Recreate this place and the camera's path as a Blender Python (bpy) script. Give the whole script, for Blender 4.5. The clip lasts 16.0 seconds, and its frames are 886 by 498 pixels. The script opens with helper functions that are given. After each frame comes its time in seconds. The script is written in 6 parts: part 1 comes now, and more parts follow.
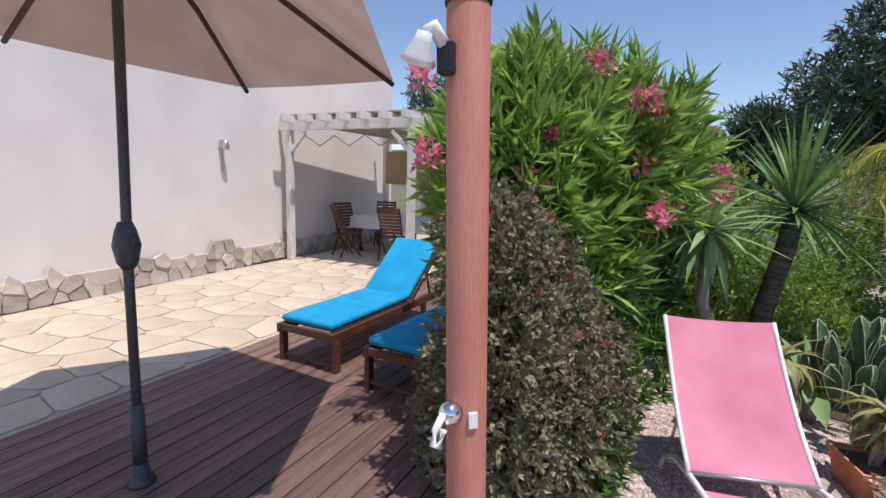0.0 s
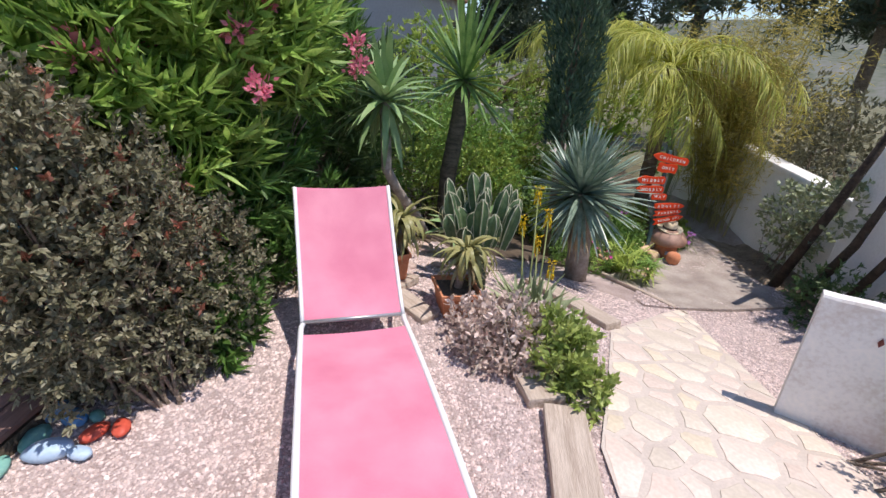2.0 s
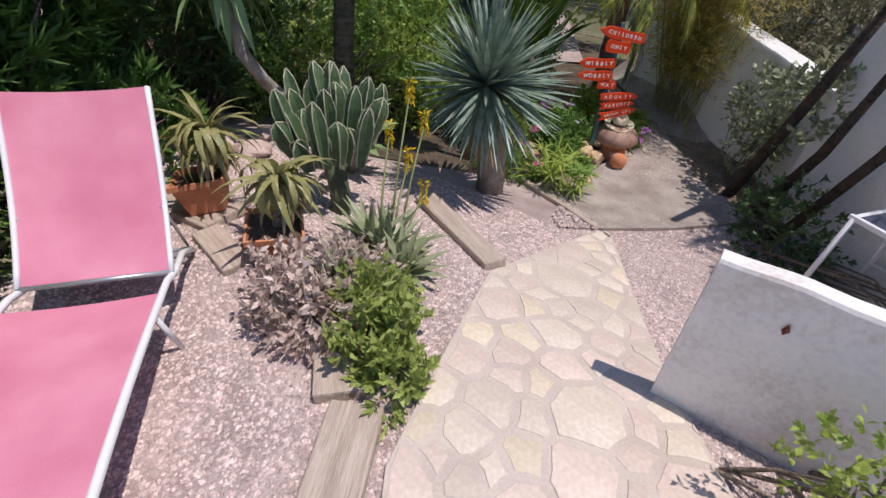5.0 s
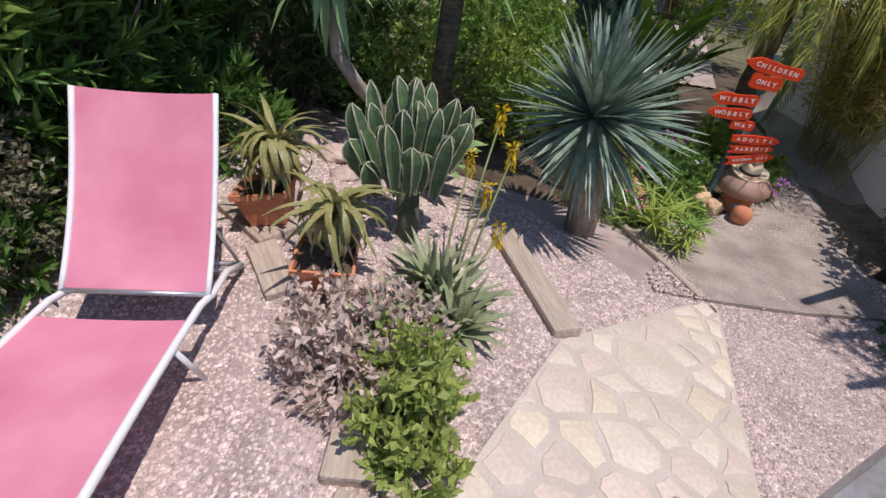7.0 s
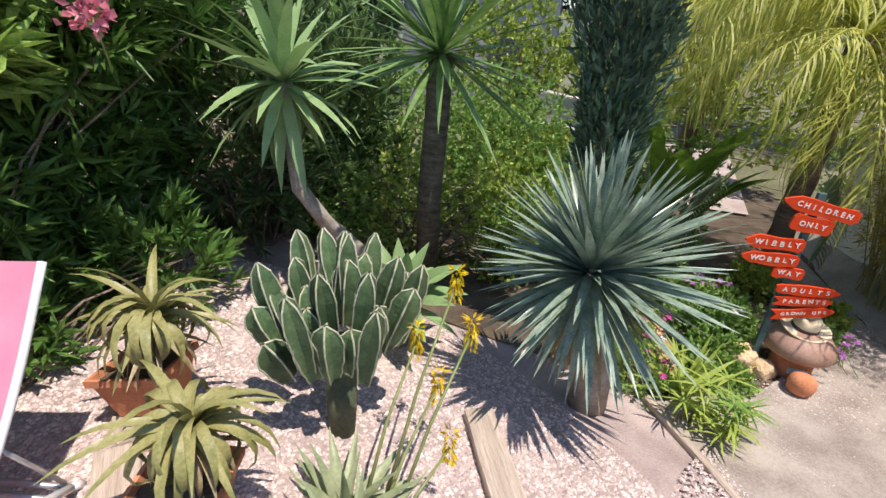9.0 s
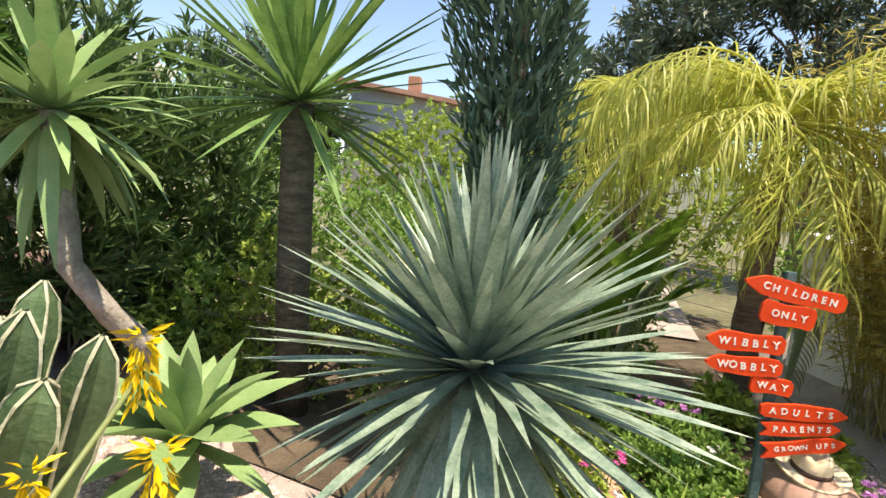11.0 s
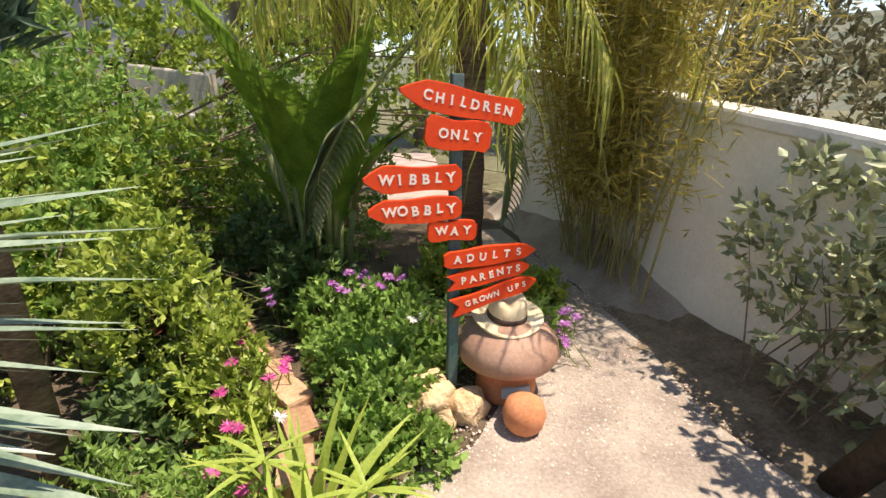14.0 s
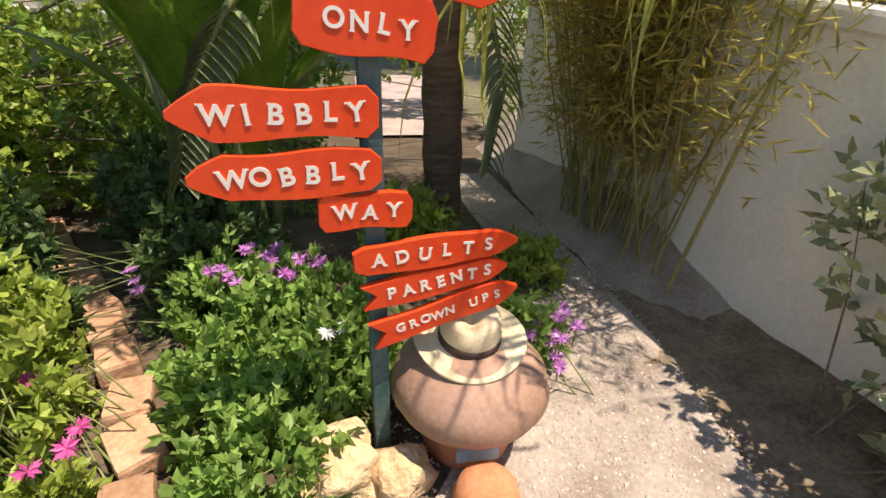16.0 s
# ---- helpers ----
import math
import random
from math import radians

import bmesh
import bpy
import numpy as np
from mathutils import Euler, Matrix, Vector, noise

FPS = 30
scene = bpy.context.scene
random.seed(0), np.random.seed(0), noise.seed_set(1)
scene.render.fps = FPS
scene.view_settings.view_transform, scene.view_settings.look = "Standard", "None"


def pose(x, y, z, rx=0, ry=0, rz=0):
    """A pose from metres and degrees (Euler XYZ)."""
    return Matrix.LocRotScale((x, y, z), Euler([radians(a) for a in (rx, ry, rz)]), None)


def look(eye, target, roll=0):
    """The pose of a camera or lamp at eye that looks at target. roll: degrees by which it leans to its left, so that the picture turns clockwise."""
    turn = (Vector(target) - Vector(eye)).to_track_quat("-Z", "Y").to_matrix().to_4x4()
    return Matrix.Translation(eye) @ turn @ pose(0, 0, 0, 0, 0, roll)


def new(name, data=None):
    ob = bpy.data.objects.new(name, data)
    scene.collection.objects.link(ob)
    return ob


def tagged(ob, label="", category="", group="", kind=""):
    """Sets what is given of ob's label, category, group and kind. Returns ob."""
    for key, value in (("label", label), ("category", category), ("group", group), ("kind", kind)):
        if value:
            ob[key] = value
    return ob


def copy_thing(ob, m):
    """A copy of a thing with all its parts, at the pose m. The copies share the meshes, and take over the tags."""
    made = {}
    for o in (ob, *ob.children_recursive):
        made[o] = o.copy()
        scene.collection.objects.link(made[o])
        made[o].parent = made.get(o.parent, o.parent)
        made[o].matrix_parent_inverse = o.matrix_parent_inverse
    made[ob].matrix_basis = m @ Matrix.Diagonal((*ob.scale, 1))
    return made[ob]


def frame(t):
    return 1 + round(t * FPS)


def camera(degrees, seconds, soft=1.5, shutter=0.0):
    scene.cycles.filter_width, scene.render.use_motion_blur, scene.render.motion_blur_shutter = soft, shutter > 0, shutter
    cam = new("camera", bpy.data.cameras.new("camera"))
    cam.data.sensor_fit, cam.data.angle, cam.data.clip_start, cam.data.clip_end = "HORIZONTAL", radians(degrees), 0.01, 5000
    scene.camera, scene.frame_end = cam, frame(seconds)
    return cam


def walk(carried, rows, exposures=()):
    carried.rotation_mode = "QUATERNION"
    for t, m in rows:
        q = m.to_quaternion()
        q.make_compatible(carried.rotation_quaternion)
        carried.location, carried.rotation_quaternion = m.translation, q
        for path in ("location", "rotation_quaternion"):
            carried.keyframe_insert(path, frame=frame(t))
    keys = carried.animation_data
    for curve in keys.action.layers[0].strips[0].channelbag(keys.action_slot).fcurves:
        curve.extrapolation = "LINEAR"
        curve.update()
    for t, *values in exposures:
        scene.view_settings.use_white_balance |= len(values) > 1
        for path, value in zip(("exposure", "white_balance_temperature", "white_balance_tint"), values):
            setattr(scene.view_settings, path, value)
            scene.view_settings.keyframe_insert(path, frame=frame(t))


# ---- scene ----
cam = camera(87.6, 16.0)
PATH = [
    (0, (1.348, -1.189, 1.7), (0.482, 0.588, 1.397), 1.8),
    (0.5, (1.539, -1.1, 1.70), (0.935, 0.761, 1.333), 2.2),
    (1, (1.777, -1.066, 1.745), (1.454, 0.834, 1.291), 3.6),
    (1.5, (2.124, -0.984, 1.754), (2.02, 0.914, 1.13), 3.0),
    (2, (2.384, -0.993, 1.761), (2.364, 0.849, 0.982), 3.4),
    (2.5, (2.672, -0.846, 1.702), (2.679, 0.915, 0.753), 3.4),
    (3, (2.942, -0.665, 1.681), (2.962, 1.0, 0.573), 3.4),
    (3.5, (3.205, -0.546, 1.682), (3.232, 1.08, 0.518), 3.4),
    (6, (3.372, 0.146, 1.722), (3.382, 1.728, 0.498), 4.3),
    (6.5, (3.39, 0.231, 1.737), (3.233, 1.798, 0.504), 4.8),
    (7, (3.382, 0.345, 1.708), (3.055, 1.879, 0.467), 5.0),
    (7.5, (3.35, 0.573, 1.711), (2.962, 2.088, 0.464), 5.2),
    (8, (3.356, 0.774, 1.756), (2.938, 2.292, 0.523), 4.8),
    (8.5, (3.448, 0.975, 1.711), (2.963, 2.591, 0.638), 4.1),
    (9, (3.569, 1.193, 1.67), (3.019, 2.908, 0.801), 3.4),
    (11.5, (3.884, 2.326, 0.953), (3.55, 4.29, 0.766), 3.3),
    (12, (3.93, 2.463, 0.895), (3.875, 4.454, 0.711), 3.4),
    (12.5, (4.085, 2.431, 0.916), (4.248, 4.401, 0.615), 2.3),
    (13, (4.263, 2.591, 0.857), (4.575, 4.523, 0.442), 1.6),
    (13.5, (4.432, 2.795, 0.816), (4.785, 4.692, 0.29), 0.9),
    (14, (4.598, 2.952, 0.782), (4.957, 4.809, 0.134), 0.6),
    (14.5, (4.781, 3.137, 0.768), (5.137, 4.942, -0.016), 0.4),
    (15, (4.868, 3.286, 0.751), (5.228, 5.046, -0.127), 1.1),
    (15.5, (4.894, 3.542, 0.683), (5.247, 5.299, -0.206), 1.7),
    (16, (4.94, 3.701, 0.66), (5.29, 5.44, -0.265), 2.2),
]
EXPOSURES = [
    (0, 0.0, 6500, 16),
    (1.5, 0.2, 6500, 16),
    (3.5, -0.2, 6550, 18),
    (8, -0.15, 6550, 18),
    (9.2, 0.55, 6900, 14),
    (11.5, 0.95, 8100, 10),
    (13, 0.82, 8000, 12),
    (16, 0.72, 7900, 14),
]
walk(cam, [(t, look(eye, target, roll)) for t, eye, target, roll in PATH], EXPOSURES)

# world, sun and exposure
SUN = Vector((0.31, -0.13, 0.94)).normalized()
world = bpy.data.worlds.new("sky")
scene.world = world
world.use_nodes = True
wn = world.node_tree
sky = wn.nodes.new("ShaderNodeTexSky")
sky.sky_type = "NISHITA"
sky.sun_disc = False
sky.sun_elevation = math.asin(SUN.z)
sky.sun_rotation = math.atan2(SUN.x, SUN.y)
sky.air_density, sky.dust_density, sky.ozone_density = 1.0, 0.15, 3.0
wn.links.new(sky.outputs[0], wn.nodes["Background"].inputs[0])
wn.nodes["Background"].inputs[1].default_value = 0.15
sun = new("sun", bpy.data.lights.new("sun", "SUN"))
sun.data.energy, sun.data.angle, sun.data.color = 4.2, radians(0.6), (1.0, 0.95, 0.87)
sun.matrix_world = look(SUN * 30, (0, 0, 0))


# ---------------------------------------------------------------- materials
def material(name, a, b, scale=6.0, rough=0.7, bump=0.2, metal=0.0, fine=60.0, c=None, per="", bump_scale=None, stretch=None, spec=0.4, dist=0.01, tone=(0.7, 1.25)):
    """Two tones mixed by a coarse and a fine noise, with relief. per: 'object' or 'island' adds a tone per piece."""
    m = bpy.data.materials.new(name)
    m.use_nodes = True
    nt = m.node_tree
    p = nt.nodes["Principled BSDF"]
    p.inputs["Roughness"].default_value, p.inputs["Metallic"].default_value = rough, metal
    p.inputs["Specular IOR Level"].default_value = spec
    tc = nt.nodes.new("ShaderNodeTexCoord")
    src = tc.outputs["Object"]
    if stretch:
        mp = nt.nodes.new("ShaderNodeMapping")
        mp.inputs["Scale"].default_value = stretch
        nt.links.new(src, mp.inputs[0])
        src = mp.outputs[0]
    n1, n2 = nt.nodes.new("ShaderNodeTexNoise"), nt.nodes.new("ShaderNodeTexNoise")
    for n, s, d in ((n1, scale, 4), (n2, fine, 3)):
        n.inputs["Scale"].default_value, n.inputs["Detail"].default_value = s, d
        nt.links.new(src, n.inputs["Vector"])
    add = nt.nodes.new("ShaderNodeMath")
    add.operation = "MULTIPLY_ADD"
    add.inputs[1].default_value = 0.4
    nt.links.new(n2.outputs[0], add.inputs[0])
    mul = nt.nodes.new("ShaderNodeMath")
    mul.operation = "MULTIPLY"
    mul.inputs[1].default_value = 0.6
    nt.links.new(n1.outputs[0], mul.inputs[0])
    nt.links.new(mul.outputs[0], add.inputs[2])
    ramp = nt.nodes.new("ShaderNodeValToRGB")
    e = ramp.color_ramp.elements
    e[0].position, e[1].position = 0.36, 0.64
    e[0].color, e[1].color = (*a, 1), (*b, 1)
    if c:
        x = ramp.color_ramp.elements.new(0.52)
        x.color = (*c, 1)
    nt.links.new(add.outputs[0], ramp.inputs[0])
    col = ramp.outputs[0]
    if per:
        if per == "object":
            rnd = nt.nodes.new("ShaderNodeObjectInfo").outputs["Random"]
        else:
            rnd = nt.nodes.new("ShaderNodeNewGeometry").outputs["Random Per Island"]
        hsv = nt.nodes.new("ShaderNodeHueSaturation")
        mr = nt.nodes.new("ShaderNodeMapRange")
        mr.inputs["To Min"].default_value, mr.inputs["To Max"].default_value = tone
        nt.links.new(rnd, mr.inputs[0])
        nt.links.new(mr.outputs[0], hsv.inputs["Value"])
        nt.links.new(col, hsv.inputs["Color"])
        col = hsv.outputs[0]
    nt.links.new(col, p.inputs["Base Color"])
    if bump:
        bp = nt.nodes.new("ShaderNodeBump")
        bp.inputs["Strength"].default_value, bp.inputs["Distance"].default_value = bump, dist
        nt.links.new(n2.outputs[0] if not bump_scale else n1.outputs[0], bp.inputs["Height"])
        nt.links.new(bp.outputs[0], p.inputs["Normal"])
    return m


def leafy(name, a, b, light=0.35, rough=0.45, spec=0.4):
    """Leaf surface: a tone per leaf, veins by noise, and light shining through."""
    return shine_through(material(name, a, b, scale=9, fine=90, rough=rough, bump=0.1, per="island", spec=spec, dist=0.002), light)


def shine_through(m, light):
    """Lets part of the light through a thin surface."""
    nt = m.node_tree
    p = nt.nodes["Principled BSDF"]
    col = p.inputs["Base Color"].links[0].from_socket
    tr = nt.nodes.new("ShaderNodeBsdfTranslucent")
    mix = nt.nodes.new("ShaderNodeMixShader")
    mix.inputs[0].default_value = light
    nt.links.new(col, tr.inputs[0])
    nt.links.new(p.outputs[0], mix.inputs[1])
    nt.links.new(tr.outputs[0], mix.inputs[2])
    nt.links.new(mix.outputs[0], nt.nodes["Material Output"].inputs[0])
    return m


M = {}
M["gravel"] = material("gravel", (0.32, 0.245, 0.225), (0.58, 0.47, 0.44), scale=3, fine=110, rough=0.95, bump=0.9, dist=0.012)
M["dry_ground"] = material("dry_ground", (0.11, 0.09, 0.055), (0.24, 0.20, 0.13), scale=0.8, fine=12, rough=1, bump=0.6, dist=0.03, c=(0.15, 0.15, 0.08))
M["chip"] = material("gravel_chip", (0.43, 0.335, 0.307), (0.69, 0.57, 0.53), scale=20, fine=90, rough=0.9, bump=0.2, per="island", tone=(0.68, 1.45))
M["soil"] = material("soil", (0.07, 0.05, 0.035), (0.16, 0.12, 0.085), scale=4, fine=60, rough=1, bump=0.8, dist=0.02)
M["stucco"] = material("stucco", (0.74, 0.685, 0.66), (0.84, 0.79, 0.765), scale=1.2, fine=120, rough=0.95, bump=0.5, dist=0.004)
M["old_stucco"] = material("old_stucco", (0.42, 0.40, 0.36), (0.72, 0.69, 0.64), scale=1.7, fine=50, rough=0.95, bump=0.6, dist=0.006, c=(0.62, 0.59, 0.55))
M["white_cap"] = material("white_cap", (0.70, 0.68, 0.65), (0.85, 0.84, 0.82), scale=6, fine=60, rough=0.9, bump=0.5, dist=0.005)
M["stone"] = material("pale_stone", (0.56, 0.48, 0.39), (0.76, 0.68, 0.58), scale=2.2, fine=40, rough=0.8, bump=0.4, per="object", dist=0.006, c=(0.66, 0.57, 0.47), tone=(0.86, 1.1))
M["stone_pink"] = material("pinkish_stone", (0.55, 0.44, 0.37), (0.74, 0.63, 0.55), scale=2.4, fine=42, rough=0.8, bump=0.4, per="object", dist=0.006, c=(0.66, 0.54, 0.46), tone=(0.9, 1.1))
M["stone_gold"] = material("golden_stone", (0.56, 0.47, 0.35), (0.76, 0.67, 0.53), scale=2.0, fine=38, rough=0.8, bump=0.4, per="object", dist=0.006, c=(0.68, 0.58, 0.44), tone=(0.9, 1.08))
M["slab"] = material("stained_white_slab", (0.68, 0.61, 0.555), (0.90, 0.85, 0.80), scale=3.5, fine=45, rough=0.85, bump=0.4, dist=0.005, c=(0.83, 0.80, 0.77))
M["far_wall"] = material("grey_render", (0.40, 0.37, 0.33), (0.56, 0.52, 0.47), scale=3, fine=40, rough=0.95, bump=0.4, dist=0.006)
M["terr_stone"] = material("terrace_stone", (0.50, 0.40, 0.29), (0.64, 0.55, 0.43), scale=2, fine=35, rough=0.85, bump=0.3, per="object", dist=0.006, tone=(0.92, 1.06))
M["terr_mortar"] = material("terrace_mortar", (0.46, 0.38, 0.29), (0.56, 0.48, 0.38), scale=5, fine=80, rough=0.95, bump=0.5, dist=0.004)
M["skirt_stone"] = material("skirting_stone", (0.42, 0.355, 0.31), (0.66, 0.59, 0.53), scale=5, fine=50, rough=0.9, bump=0.6, per="object", dist=0.01)
M["mortar"] = material("mortar", (0.50, 0.425, 0.365), (0.62, 0.535, 0.465), scale=5, fine=80, rough=0.95, bump=0.5, dist=0.004)
M["earth"] = material("packed_earth", (0.25, 0.20, 0.175), (0.44, 0.385, 0.34), scale=4, fine=70, rough=0.95, bump=0.7, dist=0.008, c=(0.36, 0.31, 0.27))
# earth darkened to paint in the boundary wall's shadow
M["shaded_earth"] = material("shaded_wall_earth", (0.13, 0.095, 0.065), (0.32, 0.25, 0.18), scale=7, fine=55, rough=1, bump=0.8, dist=0.015)
M["deck"] = material("deck_wood", (0.11, 0.062, 0.052), (0.26, 0.16, 0.135), scale=5, fine=30, rough=0.65, bump=0.4, per="object", stretch=(8, 0.5, 8), dist=0.004)
M["teak"] = material("dark_teak", (0.07, 0.028, 0.02), (0.16, 0.07, 0.045), scale=6, fine=40, rough=0.5, bump=0.25, stretch=(6, 1, 6), dist=0.003)
M["sleeper"] = material("weathered_wood", (0.36, 0.28, 0.22), (0.62, 0.52, 0.43), scale=5, fine=35, rough=0.9, bump=0.7, stretch=(0.5, 9, 9), dist=0.008)
M["dark_bark"] = material("dark_bark", (0.03, 0.022, 0.016), (0.08, 0.06, 0.045), scale=10, fine=40, rough=0.95, bump=0.9, dist=0.015)
M["bark"] = material("bark", (0.13, 0.10, 0.075), (0.32, 0.25, 0.19), scale=10, fine=40, rough=0.95, bump=0.9, stretch=(1, 1, 2.5), dist=0.015)
M["yucca_bark"] = material("grey_yucca_bark", (0.055, 0.055, 0.042), (0.18, 0.165, 0.125), scale=9, fine=40, rough=0.95, bump=0.9, stretch=(1, 1, 3), dist=0.015)
M["pale_bark"] = material("pale_bark", (0.26, 0.22, 0.18), (0.46, 0.41, 0.36), scale=10, fine=50, rough=0.95, bump=0.8, dist=0.01)
M["palm_bark"] = material("palm_bark", (0.16, 0.10, 0.07), (0.36, 0.25, 0.19), scale=6, fine=30, rough=0.95, bump=1.0, stretch=(1, 1, 6), dist=0.02)
M["white_wood"] = material("white_wood", (0.62, 0.59, 0.55), (0.80, 0.78, 0.75), scale=6, fine=60, rough=0.7, bump=0.2, stretch=(4, 4, 1), dist=0.003)
M["blue"] = material("blue_cushion", (0.0, 0.26, 0.52), (0.005, 0.36, 0.64), scale=5, fine=300, rough=0.9, bump=0.25, dist=0.002)
M["pink"] = material("pink_mesh", (0.58, 0.175, 0.26), (0.74, 0.30, 0.39), scale=3.2, fine=500, rough=0.85, bump=0.2, dist=0.001, c=(0.67, 0.24, 0.33))
M["white_metal"] = material("white_metal", (0.74, 0.74, 0.74), (0.82, 0.82, 0.82), scale=4, rough=0.35, bump=0.02)
M["grey_metal"] = material("grey_metal", (0.45, 0.45, 0.46), (0.6, 0.6, 0.61), scale=4, rough=0.35, bump=0.05, metal=0.7)
M["chrome"] = material("chrome", (0.75, 0.75, 0.76), (0.85, 0.85, 0.86), scale=4, rough=0.15, bump=0.0, metal=1.0)
M["black"] = material("black_plastic", (0.012, 0.012, 0.014), (0.03, 0.03, 0.034), scale=9, rough=0.5, bump=0.05)
M["dark_pole"] = material("dark_pole", (0.055, 0.055, 0.062), (0.09, 0.09, 0.10), scale=9, rough=0.45, bump=0.05)
M["canvas"] = shine_through(material("taupe_canvas", (0.40, 0.29, 0.25), (0.50, 0.38, 0.33), scale=3, fine=250, rough=0.95, bump=0.15, dist=0.002), 0.3)
M["canvas_rib"] = material("canvas_rib", (0.07, 0.04, 0.035), (0.11, 0.07, 0.06), scale=3, rough=0.8, bump=0.1)
M["terracotta"] = material("terracotta", (0.50, 0.18, 0.085), (0.68, 0.30, 0.16), scale=7, fine=70, rough=0.85, bump=0.25, dist=0.004)
M["shower"] = material("painted_post", (0.46, 0.17, 0.125), (0.58, 0.25, 0.19), scale=5, fine=60, rough=0.55, bump=0.25, stretch=(3, 3, 0.6), dist=0.003)
M["cap_brown"] = material("brown_ceramic", (0.30, 0.17, 0.12), (0.46, 0.29, 0.22), scale=6, fine=70, rough=0.6, bump=0.2, dist=0.003)
M["straw"] = material("straw", (0.60, 0.49, 0.31), (0.76, 0.66, 0.47), scale=10, fine=160, rough=0.85, bump=0.4, dist=0.003)
M["band"] = material("hat_band", (0.05, 0.03, 0.025), (0.09, 0.06, 0.05), scale=10, rough=0.8, bump=0.1)
M["red"] = material("red_paint", (0.72, 0.05, 0.010), (0.82, 0.08, 0.016), scale=4, fine=60, rough=0.45, bump=0.12, dist=0.003)
M["letter"] = material("pale_letter", (0.76, 0.70, 0.62), (0.86, 0.82, 0.76), scale=10, rough=0.6, bump=0.05)
M["post_grey"] = material("painted_stake", (0.04, 0.10, 0.10), (0.11, 0.18, 0.175), scale=6, fine=50, rough=0.8, bump=0.3)
M["boulder"] = material("ochre_rock", (0.52, 0.33, 0.17), (0.76, 0.58, 0.38), scale=6, fine=40, rough=0.9, bump=0.8, dist=0.02)
M["pink_rock"] = material("pink_rock", (0.46, 0.33, 0.28), (0.68, 0.55, 0.49), scale=6, fine=40, rough=0.9, bump=0.8, dist=0.015)
M["brick"] = material("edging_brick", (0.42, 0.22, 0.13), (0.62, 0.40, 0.27), scale=6, fine=50, rough=0.95, bump=0.6, per="object", dist=0.008)
M["glass"] = material("dark_glass", (0.05, 0.06, 0.09), (0.08, 0.09, 0.13), scale=2, rough=0.06, bump=0.0, spec=0.6)
M["cloth"] = material("tablecloth", (0.66, 0.64, 0.64), (0.80, 0.79, 0.79), scale=6, fine=100, rough=0.9, bump=0.2)
M["reed"] = material("reed_panel", (0.42, 0.30, 0.19), (0.56, 0.43, 0.29), scale=6, fine=60, rough=0.95, bump=0.4, stretch=(1, 1, 9))
M["house_wall"] = material("house_wall", (0.34, 0.34, 0.36), (0.42, 0.42, 0.44), scale=1, fine=20, rough=0.95, bump=0.2)
M["roof"] = material("roof_tile", (0.34, 0.17, 0.11), (0.5, 0.28, 0.2), scale=2, fine=20, rough=0.9, bump=0.4)
M["hill"] = material("hillside", (0.05, 0.07, 0.04), (0.17, 0.17, 0.15), scale=0.12, fine=1.2, rough=1, bump=0.0, c=(0.13, 0.14, 0.10))
M["pebble_blue"] = material("blue_pebble", (0.10, 0.28, 0.55), (0.22, 0.42, 0.66), scale=12, rough=0.5, bump=0.1)
M["pebble_pale"] = material("pale_blue_pebble", (0.36, 0.50, 0.66), (0.5, 0.62, 0.74), scale=12, rough=0.5, bump=0.1)
M["pebble_green"] = material("green_pebble", (0.16, 0.40, 0.34), (0.26, 0.52, 0.44), scale=12, rough=0.5, bump=0.1)
M["pebble_red"] = material("red_pebble", (0.52, 0.07, 0.04), (0.66, 0.12, 0.07), scale=12, rough=0.5, bump=0.1)
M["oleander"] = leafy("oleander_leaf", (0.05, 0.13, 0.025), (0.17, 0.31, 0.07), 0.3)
# brighter copy of the oleander leaf, with sunlight put into its colour
M["oleander_lit"] = leafy("sunlit_oleander_leaf", (0.15, 0.29, 0.045), (0.42, 0.60, 0.15), 0.4)
M["shrub"] = leafy("small_shrub_leaf", (0.09, 0.095, 0.045), (0.37, 0.345, 0.225), 0.22)
M["shrub_red"] = leafy("reddish_leaf", (0.26, 0.08, 0.05), (0.42, 0.20, 0.13), 0.3)
M["yucca"] = leafy("yucca_leaf", (0.09, 0.19, 0.05), (0.22, 0.35, 0.11), 0.25)
M["blue_yucca"] = leafy("blue_yucca_leaf", (0.11, 0.185, 0.13), (0.33, 0.41, 0.32), 0.12, rough=0.35, spec=0.6)
M["dry_leaf"] = leafy("dry_leaf", (0.26, 0.19, 0.10), (0.48, 0.38, 0.22), 0.2)
M["agave"] = leafy("agave_leaf", (0.20, 0.33, 0.13), (0.32, 0.44, 0.20), 0.15)
M["aloe"] = leafy("aloe_leaf", (0.20, 0.25, 0.13), (0.38, 0.41, 0.24), 0.12)
M["strappy"] = leafy("strappy_leaf", (0.20, 0.21, 0.07), (0.42, 0.38, 0.16), 0.2)
M["cactus"] = material("cactus_skin", (0.05, 0.105, 0.045), (0.125, 0.19, 0.085), scale=12, fine=70, rough=0.6, bump=0.3, per="object")
M["cactus_edge"] = material("cactus_edge", (0.4, 0.4, 0.26), (0.58, 0.57, 0.42), scale=30, rough=0.8, bump=0.3)
M["dry_flower"] = leafy("dry_succulent", (0.50, 0.37, 0.31), (0.80, 0.67, 0.60), 0.25)
M["cover"] = leafy("ground_cover_leaf", (0.16, 0.30, 0.06), (0.37, 0.55, 0.16), 0.45)
M["lime"] = leafy("lime_leaf", (0.24, 0.36, 0.06), (0.48, 0.56, 0.13), 0.35)
